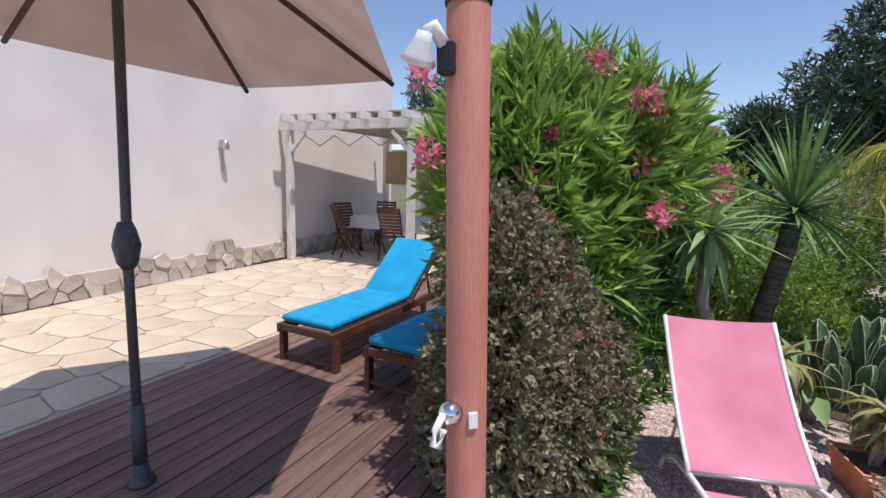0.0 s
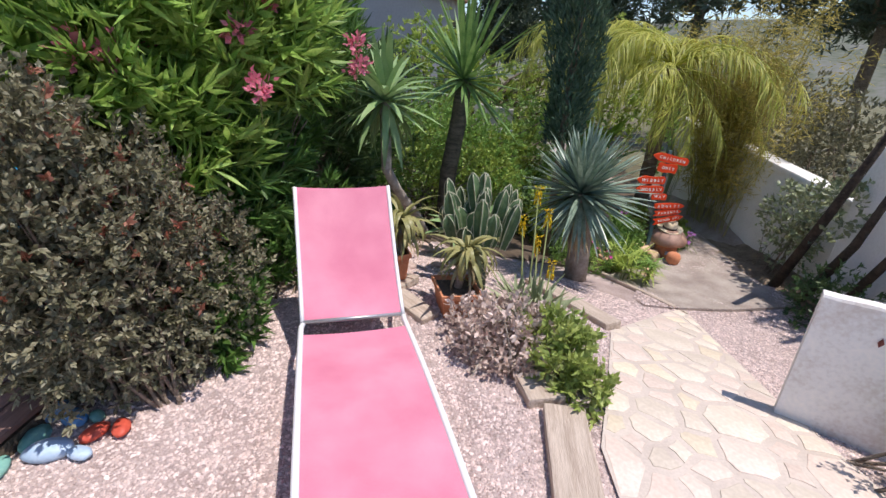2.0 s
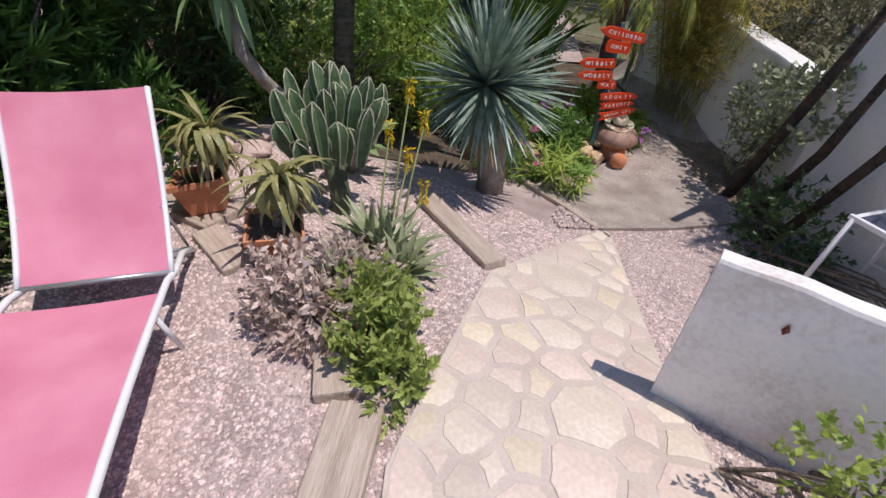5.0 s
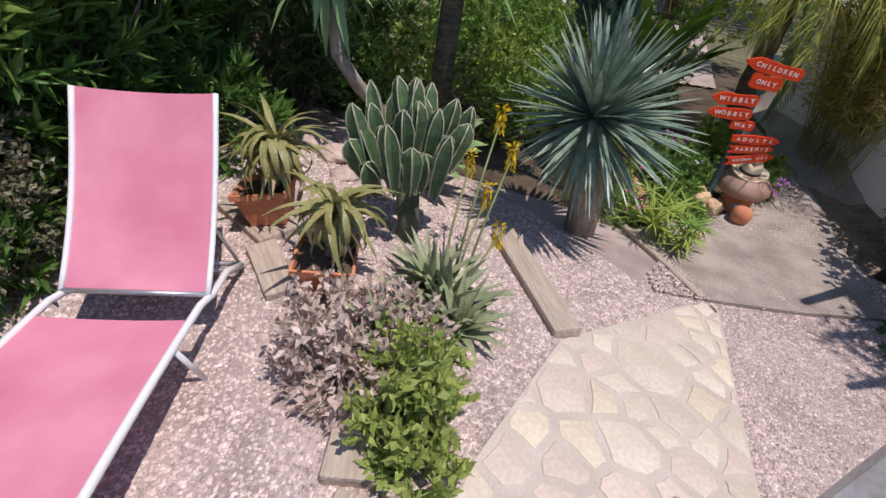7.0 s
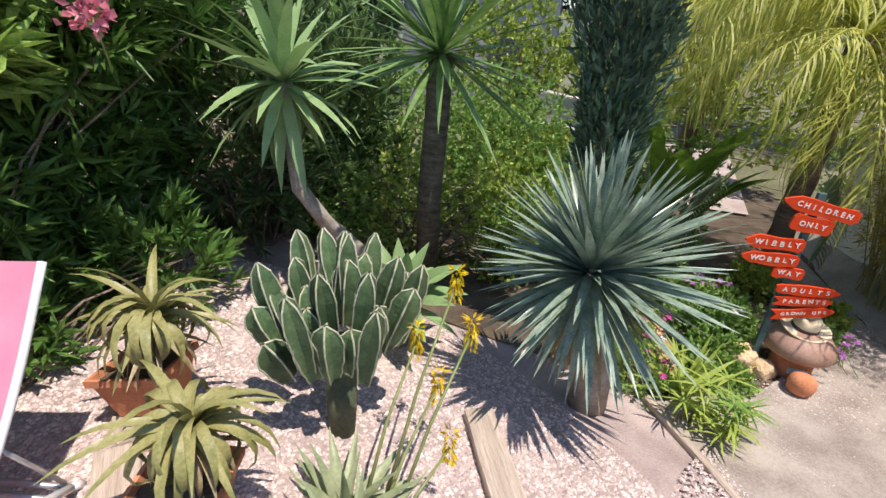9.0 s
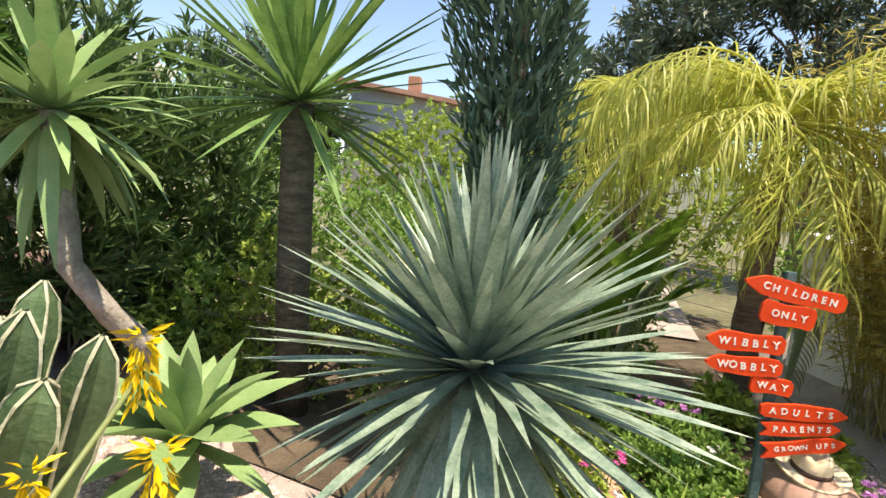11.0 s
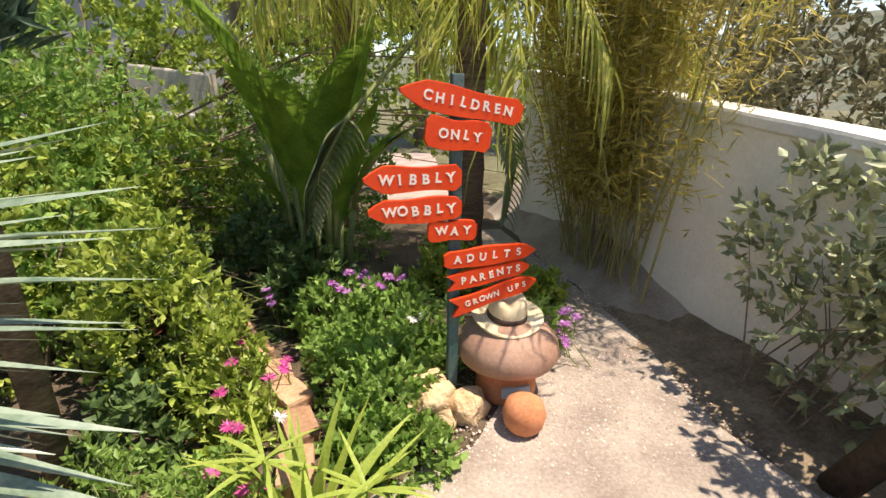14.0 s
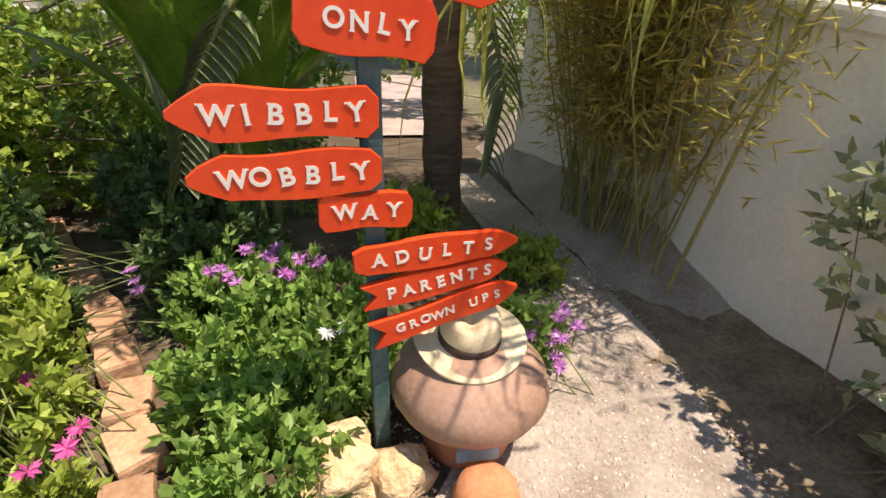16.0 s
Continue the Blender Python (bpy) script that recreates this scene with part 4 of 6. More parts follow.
def crown_plant(name, label, category, mat, rnd, trunk, crown_at, trunk_mat="bark", trunk_r=(0.06, 0.05), **kw):
    t = thing(name, label, category)
    if trunk:
        put("trunk", tube("trunk", trunk, [trunk_r[0] + (trunk_r[1] - trunk_r[0]) * i / (len(trunk) - 1) for i in range(len(trunk))], trunk_mat, 12), t)
    rosette(t, crown_at, mat=mat, rnd=rnd, **kw)
    return t


rnd = random.Random(11)
# spiky blue yucca, the largest plant of the bed
gy = ground_z(3.72, 3.42)
by = crown_plant("blue_yucca", "large spiky grey-blue yucca on a short trunk", "yucca", "blue_yucca", rnd,
                 [(3.80, 3.62, gy - 0.04), (3.78, 3.58, gy + 0.3), (3.72, 3.5, gy + 0.65), (3.66, 3.45, 0.55)], (3.66, 3.44, 0.56),
                 trunk_r=(0.125, 0.11), trunk_mat="pale_bark", n=300, length=0.64, width=0.05, lo=-55, hi=84, droop=0.14, reach=0.05, base=0.75, belly=0.3, fold=0.35, seg=4, start=0.05)
rosette(by, (3.67, 3.45, 0.46), 46, 0.55, 0.035, -85, -45, "dry_leaf", rnd, droop=0.2, seg=3, name="dead_leaf", start=0.06)
# two green trunked yuccas
ya = thing("yucca", "tall green yucca with a dark straight trunk", "yucca", group="trunked green yuccas")
put("trunk", tube("trunk", [(2.30, 4.70, ground_z(2.3, 4.7) - 0.02), (2.33, 4.6, 0.4), (2.42, 4.45, 1.1), (2.45, 4.39, 1.5)], [0.10, 0.10, 0.092, 0.085], "yucca_bark", 12), ya)
rosette(ya, (2.45, 4.39, 1.50), 100, 1.0, 0.052, -28, 85, "yucca", rnd, droop=0.18, base=0.7, seg=4, start=0.03)
yb = thing("yucca", "green yucca with a pale leaning trunk", "yucca", group="trunked green yuccas")
put("trunk", tube("trunk", [(2.12, 4.30, ground_z(2.12, 4.3) - 0.02), (2.0, 4.12, -0.02), (1.80, 3.86, 0.36), (1.70, 3.74, 0.62), (1.68, 3.70, 1.3)], [0.065, 0.06, 0.055, 0.055, 0.055], "pale_bark", 12), yb)
rosette(yb, (1.68, 3.70, 1.30), 60, 0.68, 0.085, -62, 86, "agave", rnd, droop=0.6, base=0.5, seg=4, start=0.03)
# broad agave beside it
ag = thing("agave", "broad-leaved pale green agave in the gravel bed", "agave")
put("stem", tube("stem", [(2.56, 3.50, ground_z(2.56, 3.5) - 0.02), (2.56, 3.5, 0.05)], 0.06, "pale_bark", 10), ag)
rosette(ag, (2.56, 3.50, 0.06), 30, 0.44, 0.13, -8, 82, "agave", rnd, droop=0.35, base=0.5, belly=0.5, fold=0.3, seg=6, thick=0.02, start=0.03)


# ribbed cactus: a cluster of lobed stems on one foot
def cactus():
    t = thing("cactus", "clump of grey-green lobed cactus stems with pale edges", "cactus")
    cx, cy = 2.62, 2.68
    z = ground_z(cx, cy)
    put("trunk", tube("trunk", [(cx + 0.05, cy - 0.1, z - 0.02), (cx + 0.04, cy - 0.06, z + 0.18), (cx, cy, z + 0.48)], [0.062, 0.07, 0.075], "cactus_trunk", 12), t)

    def lobe(h, r):
        V, F, EV, EF = [], [], [], []
        n, rows = 4, 9
        for i in range(rows + 1):
            s = i / rows
            rr = r * (0.55 + 0.45 * math.sin(min(1, s * 1.6) * 1.57)) * (1 - max(0, (s - 0.72) / 0.28) ** 2.2) + 0.004
            for k in range(n * 2):
                a = math.pi * k / n
                q = rr * (1.0 if k % 2 == 0 else 0.42) * (1 + 0.05 * math.sin(i * 2.4))
                V.append((q * math.cos(a), q * math.sin(a), h * s))
        m = n * 2
        for i in range(rows):
            for k in range(m):
                F.append((i * m + k, i * m + (k + 1) % m, (i + 1) * m + (k + 1) % m, (i + 1) * m + k))
        edge = []
        for k in range(0, m, 2):
            edge.append(tube_data([(V[i * m + k][0] * 1.02, V[i * m + k][1] * 1.02, V[i * m + k][2]) for i in range(rows + 1)], 0.004, 4, False))
        return finish("stem", V, F, "cactus", False), many("ridge", edge, "cactus_edge")

    kinds = [lobe(0.32, 0.056), lobe(0.25, 0.06), lobe(0.42, 0.05)]
    for i in range(30):
        a = i * 2.39996 + rnd.uniform(-0.4, 0.4)
        r = 0.03 + 0.044 * math.sqrt(i)
        lean = 10 + 95 * r
        st, ri = kinds[i % 3]
        m = Matrix.Translation((cx + r * math.cos(a), cy + r * math.sin(a), z + 0.40 + 0.14 * (1 - r * 3) + rnd.uniform(-0.05, 0.06))) @ Matrix.Rotation(a, 4, "Z") @ Matrix.Rotation(radians(lean * rnd.uniform(0.25, 0.7)), 4, "Y")
        ob = put("stem", st, t, m)
        put("ridge", ri, ob)
    for i in range(3):
        st, ri = kinds[2]
        m = Matrix.Translation((cx - 0.03 + 0.03 * i, cy + 0.04, z + 0.58)) @ Matrix.Rotation(radians(rnd.uniform(-12, 12)), 4, "Y")
        ob = put("stem", st, t, m)
        put("ridge", ri, ob)


cactus()


def flower_pot(at, r, h, label, tilt=0):
    t = thing("flower_pot", label, "flower pot", at=at, rz=62, rx=tilt, group="terracotta pots")
    put("body", lathe("body", [(r * 0.68, 0), (r * 0.95, h * 0.82), (r * 0.95, h * 0.84), (r * 1.06, h * 0.85), (r * 1.07, h), (r * 0.97, h), (r * 0.93, h * 0.86)], "terracotta", 4, False), t)
    put("soil", lathe("soil", [(r * 0.93, h * 0.8), (r * 0.93, h * 0.86), (0.01, h * 0.9)], "soil", 4, False), t)
    return t


for (x, y), r, h, n, lift, tilt in (((1.96, 2.25), 0.20, 0.21, 46, 0.06, -9), ((2.45, 1.93), 0.20, 0.22, 44, 0.0, 5)):
    z = ground_z(x, y) + lift
    flower_pot((x, y, z), r, h, "square terracotta planter on the gravel", tilt)
    p = thing("potted_aloe", "yellow-green arching aloe growing in a terracotta pot", "aloe", group="potted aloes")
    x, y = x + 0.07, y + 0.03
    put("stem", tube("stem", [(x - 0.05, y - 0.02, z + h * 0.8), (x, y, z + h + 0.2)], 0.03, "pale_bark", 8), p)
    rosette(p, (x, y, z + h + 0.22), n, 0.38, 0.042, -5, 86, "strappy", rnd, droop=2.6, base=0.8, belly=0.25, fold=0.4, seg=6, thick=0.01)
    rosette(p, (x, y, z + h + 0.16), 14, 0.26, 0.03, -40, 10, "dry_leaf", rnd, droop=1.2, base=0.8, belly=0.25, fold=0.4, seg=5, name="dead_leaf")

# aloe clumps with yellow flower spikes
al = thing("flowering_aloe", "spiky green aloe clump with tall yellow flower spikes", "aloe")
for x, y, s in ((3.06, 2.02, 1.0), (2.94, 2.14, 0.85), (3.16, 1.88, 0.75), (3.02, 1.84, 0.6)):
    rosette(al, (x, y, ground_z(x, y) + 0.03), 26, 0.40 * s, 0.055, 15, 84, "aloe", rnd, droop=0.45, base=0.9, belly=0.2, fold=0.5, seg=5, thick=0.012)
for (x, y), top in (((3.04, 2.25), (3.12, 2.80, 0.70)), ((2.98, 2.2), (3.0, 2.68, 0.46)), ((3.1, 2.2), (3.22, 2.74, 0.52)), ((3.06, 2.15), (3.13, 2.60, 0.33)), ((3.12, 2.1), (3.24, 2.46, 0.17))):
    a, b = Vector((x, y, ground_z(x, y) + 0.05)), Vector(top)
    put("flower_stalk", tube("flower_stalk", [a, a.lerp(b, 0.5) + Vector((0, -0.03, 0.05)), b], [0.008, 0.007, 0.005], "stalk", 7), al)
    r2 = np.random.default_rng(int(x * 1000))
    k = 90
    hh = r2.uniform(0, 1, k)
    ang = r2.uniform(0, 6.28, k)
    rad = 0.012 + 0.006 * (1 - hh)
    pos = np.stack([b.x + rad * np.cos(ang), b.y + rad * np.sin(ang), b.z - 0.06 + hh * 0.15], 1)
    dirs = np.stack([np.cos(ang) * 0.5, np.sin(ang) * 0.5, -0.9 + 1.0 * (hh > 0.8)], 1)
    put("flower_spike", leaf_cloud("flower_spike", "yellow_flower", pos, dirs, 0.034, 0.011, r2), al, None, "yellow tubular flowers")
sp = thing("spider_aloe", "small spiky aloe among the dry succulents", "aloe")
rosette(sp, (2.86, 1.60, 0.16), 24, 0.2, 0.03, -5, 80, "aloe", rnd, droop=0.5, base=0.9, belly=0.2, fold=0.5, seg=4)
put("stem", tube("stem", [(2.86, 1.6, ground_z(2.86, 1.6) - 0.01), (2.86, 1.6, 0.17)], 0.02, "pale_bark", 8), sp)


CLEAR = [(3.2 + 0.25 * i / 3, 6.46 - 0.4 * i / 3) for i in range(4)] + [(3.45 + 0.86 * i / 12 + 0.12 * math.sin(i * 0.26), 6.06 - 1.4 * i / 12) for i in range(13)] + [(4.35, 4.5), (4.35, 4.35), (4.33, 4.2)]


def leaf_mound(name, label, category, lobes, n, k, mat, L, W, seed, br=0.012, reach=0.06, up=0.6, floor=0.0, branch="bark", nb=30, shell=0.45, spread=0.8, group="", kind="", extra=(), clear=False):
    r = np.random.default_rng(seed)
    t = thing(name, label, category, group=group, kind=kind)
    p, d = blob_points(n, lobes, r, shell, floor)
    if clear:
        gap = np.min([np.hypot(p[:, 0] - x, p[:, 1] - y) for x, y in CLEAR], axis=0)
        p, d = p[gap > 0.12], d[gap > 0.12]
    pos, dirs = whorls(p, d, r, k, reach, up, spread)
    put("crown", leaf_cloud("crown", mat, pos, dirs, L, W, r), t)
    if nb:
        lb = lobes[0]
        tagged(put("branchwork", twigs(p, (lb[0], lb[1], ground_z(lb[0], lb[1]) - 0.02), r, nb, branch, "branchwork", br), t), kind="stuff")
    for nm, m2, share, k2, L2, W2, lab in extra:
        top = p[(d[:, 2] > -0.1)]
        q = r.choice(len(top), max(1, int(len(p) * share)), replace=False)
        pp = top[q]
        dd = d[(d[:, 2] > -0.1)][q]
        a, b = whorls(pp + dd * 0.03, dd, r, k2, 0.05, 0.3, 1.2)
        tagged(put(nm, leaf_cloud(nm, m2, a, b, L2, W2, r), t, None, lab), kind="stuff")
    return t


# the dry pinkish succulent and the leafy herb beside the path
leaf_mound("dry_succulent", "sprawling dry pinkish-grey succulent beside the path", "succulent",
           [(2.74, 1.46, 0.12, 0.26, 0.2, 0.20), (2.62, 1.62, 0.10, 0.2, 0.2, 0.16), (2.92, 1.66, 0.1, 0.2, 0.2, 0.16), (2.82, 1.34, 0.08, 0.18, 0.14, 0.12)], 560, 7, "dry_flower", 0.046, 0.027, 21, reach=0.09, branch="pale_bark", nb=60)
leaf_mound("leafy_herb", "fresh green leafy herb growing over the timber edging", "shrub",
           [(3.12, 1.28, 0.14, 0.15, 0.18, 0.20), (3.2, 1.10, 0.08, 0.10, 0.12, 0.13), (3.06, 1.46, 0.16, 0.15, 0.14, 0.18)], 260, 9, "herb", 0.052, 0.028, 22, reach=0.09, branch="stalk", nb=40)

# hedge: small-leaved shrub and tall oleanders
leaf_mound("small_leaved_shrub", "dense grey-green small-leaved shrub beside the deck", "shrub",
           [(0.80, 1.06, 0.66, 0.36, 0.40, 0.74), (0.60, 1.18, 0.82, 0.36, 0.40, 0.66), (1.0, 1.42, 0.42, 0.28, 0.42, 0.55), (0.52, 0.92, 0.50, 0.32, 0.26, 0.56), (0.74, 0.66, 0.85, 0.27, 0.26, 0.68), (0.66, 0.70, 1.4, 0.24, 0.22, 0.28), (0.46, 0.88, 0.42, 0.2, 0.2, 0.4)], 5900, 9, "shrub", 0.036, 0.019, 31, reach=0.06, up=0.3, nb=120, shell=0.5,
           extra=(("young_growth", "shrub_red", 0.022, 10, 0.035, 0.018, "reddish young shoots"),))
# Leaf colours carry the light: bright on the sunlit bush, dark on shaded ones.
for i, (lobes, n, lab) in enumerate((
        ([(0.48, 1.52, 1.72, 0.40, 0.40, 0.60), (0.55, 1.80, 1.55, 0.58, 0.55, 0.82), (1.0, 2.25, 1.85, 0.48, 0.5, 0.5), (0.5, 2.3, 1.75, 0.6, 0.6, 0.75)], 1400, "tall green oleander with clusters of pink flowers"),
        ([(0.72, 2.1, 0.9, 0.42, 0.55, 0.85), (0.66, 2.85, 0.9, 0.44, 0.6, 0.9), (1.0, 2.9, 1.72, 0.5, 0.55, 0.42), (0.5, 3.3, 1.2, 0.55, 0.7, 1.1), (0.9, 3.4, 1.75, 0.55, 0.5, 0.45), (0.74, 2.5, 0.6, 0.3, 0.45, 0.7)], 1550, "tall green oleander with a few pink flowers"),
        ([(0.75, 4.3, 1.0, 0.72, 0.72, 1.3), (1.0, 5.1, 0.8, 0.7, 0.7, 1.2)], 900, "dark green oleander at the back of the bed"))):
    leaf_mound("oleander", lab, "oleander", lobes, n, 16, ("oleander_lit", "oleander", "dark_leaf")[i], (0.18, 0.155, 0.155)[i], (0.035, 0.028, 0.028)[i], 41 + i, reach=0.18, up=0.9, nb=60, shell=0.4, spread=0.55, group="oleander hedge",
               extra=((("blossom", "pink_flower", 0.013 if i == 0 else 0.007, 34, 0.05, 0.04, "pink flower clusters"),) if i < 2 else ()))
for x, y, z in ((0.92, 1.61, 2.36), (1.19, 1.72, 1.82), (0.67, 1.17, 1.69), (0.79, 1.28, 1.68), (1.31, 1.62, 1.53), (0.23, 0.9, 1.81), (0.16, 0.94, 2.22), (1.15, 1.7, 2.17), (1.23, 1.72, 2.13), (1.63, 2.63, 1.79), (1.64, 2.62, 1.64), (0.63, 3.9, 1.55), (0.78, 4.04, 1.4)):
    r = np.random.default_rng(int(x * 100 + z * 1000))
    t = thing("oleander_bloom", "cluster of pink oleander flowers at a shoot tip", "flowers", at=(x, y, z), group="pink oleander blooms")
    P = r.normal(0, 0.03, (60, 3))
    tagged(put("petals", leaf_cloud("petals", "pink_flower", P, P + r.normal(0, 0.03, (60, 3)) + np.array([0, -0.02, 0.02]), 0.045, 0.034, r), t), kind="stuff")
    put("shoot", tube("shoot", [(0, 0, 0), (-0.02, 0.05, -0.2)], 0.004, "stalk", 5), t)
leaf_mound("leafy_shrub", "low broad-leaved green shrub at the hedge foot", "shrub",
           [(1.0, 2.2, 0.2, 0.26, 0.4, 0.34), (1.0, 1.4, 0.2, 0.2, 0.35, 0.3), (1.2, 3.0, 0.2, 0.35, 0.4, 0.4)], 240, 14, "oleander", 0.12, 0.032, 51, reach=0.1, up=0.9, nb=30, spread=0.6)
# planting behind the bed
leaf_mound("lime_shrub", "yellow-green shrub behind the yuccas", "shrub", [(2.0, 5.0, 0.1, 0.42, 0.42, 0.7), (2.85, 5.2, 0.0, 0.45, 0.4, 0.65)], 800, 8, "lime", 0.05, 0.028, 61, nb=30)
leaf_mound("back_shrub", "dense dark green shrubs filling the back of the garden", "shrub", [(1.4, 6.0, 0.5, 0.9, 0.7, 1.1), (2.6, 6.3, 0.4, 0.9, 0.7, 0.9), (3.7, 7.0, -0.1, 0.7, 0.6, 0.6), (4.6, 6.6, 0.15, 0.3, 0.3, 0.8), (0.4, 5.9, 0.8, 0.8, 0.8, 1.4), (3.9, 8.5, 0.2, 0.7, 0.5, 1.0), (7.0, 8.4, 0.3, 0.6, 0.5, 1.1)], 5600, 9, "cover", 0.06, 0.026, 62, nb=60, shell=0.35)
leaf_mound("back_shrub", "dark green shrubs around the tall yucca", "shrub", [(3.1, 5.4, -0.05, 0.5, 0.45, 0.45), (1.5, 4.75, 0.05, 0.35, 0.35, 0.45)], 560, 10, "cover", 0.06, 0.026, 63, nb=30, shell=0.3)

leaf_mound("garden_tree", "bushy green tree beyond the flower beds", "tree", [(1.7, 9.2, 1.2, 1.2, 0.8, 1.3), (2.9, 9.6, 0.8, 1.0, 0.7, 1.1), (5.8, 9.6, 1.3, 1.2, 0.7, 1.3), (4.1, 9.6, 0.8, 0.8, 0.6, 1.0)], 2600, 9, "lime", 0.09, 0.045, 64, nb=50, shell=0.4, br=0.03)
leaf_mound("bright_bush", "bright yellow-green leafy bush in the back bed", "shrub", [(2.9, 6.3, 0.0, 0.5, 0.45, 0.6), (3.3, 6.9, 0.1, 0.5, 0.5, 0.7), (2.4, 6.9, 0.2, 0.6, 0.5, 0.7), (3.15, 5.85, -0.2, 0.32, 0.3, 0.42)], 1900, 9, "lime", 0.055, 0.034, 66, nb=40, shell=0.45)
# cypress
r = np.random.default_rng(71)
cy = thing("cypress", "tall narrow dark green cypress", "cypress")
put("trunk", tube("trunk", [(3.60, 4.36, ground_z(3.6, 4.36) - 0.02), (3.6, 4.36, 2.0), (3.6, 4.36, 4.3)], [0.045, 0.04, 0.015], "bark", 10), cy)
n = 12000
h = r.uniform(0, 1, n) ** 0.9
ang = r.uniform(0, 6.28, n)
rad = (0.22 * np.sin(np.clip(h * 2.6 + 0.35, 0, 3.1)) ** 0.7 + 0.05) * (1 + 0.3 * np.sin(ang * 3 + h * 14)) * r.uniform(0.3, 1.1, n) ** 0.6
pos = np.stack([3.60 + rad * np.cos(ang), 4.36 + rad * np.sin(ang), 0.85 + h * 3.8], 1)
dirs = np.stack([0.5 * np.cos(ang), 0.5 * np.sin(ang), np.full(n, 0.9)], 1) + r.normal(0, 0.35, (n, 3))
put("crown", leaf_cloud("crown", "cypress", pos, dirs, 0.10, 0.022, r), cy)

# palm with drooping golden fronds
def frond(length, rise, arch, leaflets, ll, lw, mat, rr):
    """A midrib that leaves at the angle rise and arches over by arch, with long leaflets that hang from it like strands."""
    pts = [Vector((0, 0, 0))]
    for i in range(14):
        a = rise - arch * (i + 0.5) / 14
        pts.append(pts[-1] + Vector((math.cos(a), 0, math.sin(a))) * (length / 14))
    parts = [tube_data(pts, [0.014 - 0.0008 * i for i in range(15)], 5, False)]
    for i in range(leaflets):
        s = 0.14 + 0.85 * i / leaflets
        k = min(13, int(s * 14))
        p = pts[k].lerp(pts[k + 1], s * 14 - k)
        t = (pts[k + 1] - pts[k]).normalized()
        for sd in (-1, 1):
            d = t * rr.uniform(0.3, 0.8) + Vector((0, sd * rr.uniform(0.2, 0.8), rr.uniform(-0.5, 0.25)))
            v, f = blade_data(ll * rr.uniform(0.6, 1.15), lw, rr.uniform(0.9, 1.7), 0.2, 4, 0.7, 0.3)
            m = Matrix.Translation(p) @ aim(d)
            parts.append(([m @ Vector(q) for q in v], f))
    return many("frond", parts, mat, True)


def palm(at, top, fronds, length, label, seed):
    rr = random.Random(seed)
    t = thing("palm", label, "palm", group="garden palms")
    a, b = Vector(at), Vector(top)
    pts = [a.lerp(b, i / 14) for i in range(15)]
    put("trunk", tube("trunk", pts, [0.11 + 0.012 * (i % 2) - 0.002 * i for i in range(15)], "palm_bark", 14), t)
    kinds = [frond(length * q, radians(el), ar, 38, 0.5, 0.012, "palm", rr) for q, el, ar in ((0.7, 70, 1.9), (1.0, 62, 2.3), (1.1, 45, 2.0), (1.2, 35, 1.8), (0.85, 20, 1.5), (1.0, 0, 1.3), (0.9, 80, 2.6), (0.8, -20, 0.9))]
    for i in range(fronds):
        put("frond", kinds[i % 8], t, Matrix.Translation(b) @ Matrix.Rotation(i * 2.39996 + rr.uniform(-0.3, 0.3), 4, "Z") @ Matrix.Rotation(rr.uniform(-0.25, 0.25), 4, "X") @ Matrix.Diagonal((rr.uniform(0.85, 1.1),) * 3 + (1,)))
    return t


palm((5.46, 6.35, -0.57), (5.30, 5.85, 1.75), 36, 1.65, "palm with drooping golden-green fronds behind the signpost", 5)
palm((4.5, 7.4, -0.57), (4.6, 7.2, 2.0), 28, 1.6, "second palm with hanging yellowish fronds", 6)
# dead hanging fan leaves by the palm trunk
for a, b, c, sd in (([4.57, 5.42, 0.64], [4.43, 5.36, 0.40], [4.37, 5.30, 0.13], -1), ([5.50, 5.78, 0.72], [5.60, 5.74, 0.36], [5.54, 5.7, 0.02], 1)):
    fl = thing("hanging_palm_leaf", "drooping dull green leaf hanging beside the palm trunk", "palm leaf", group="hanging palm leaves")
    a, b, c = Vector(a), Vector(b), Vector(c)
    put("midrib", tube("midrib", [Vector((5.38, 5.95, 1.5)), a, b, c], [0.016, 0.014, 0.01, 0.005], "stalk", 6), fl)
    for k in range(20):
        s = k / 19
        p = a.lerp(b, s * 2) if s < 0.5 else b.lerp(c, s * 2 - 1)
        for q in (-1, 1):
            v, f = blade_data(0.27 * (1 - 0.5 * s) * (1 if q == sd else 0.6) * rnd.uniform(0.8, 1.1), 0.07, 0.7, 0.25, 4, 0.8, 0.3)
            put("leaflet", finish("leaflet", v, f, "aloe", True), fl, Matrix.Translation(p) @ aim((q * 0.8, -0.15, -0.5 - 0.3 * s)))

# bamboo clump beside the boundary wall
bt = thing("bamboo", "yellowish bamboo clump spreading against the wall", "bamboo")
rb = random.Random(8)
culms, bp, bd = [], [], []
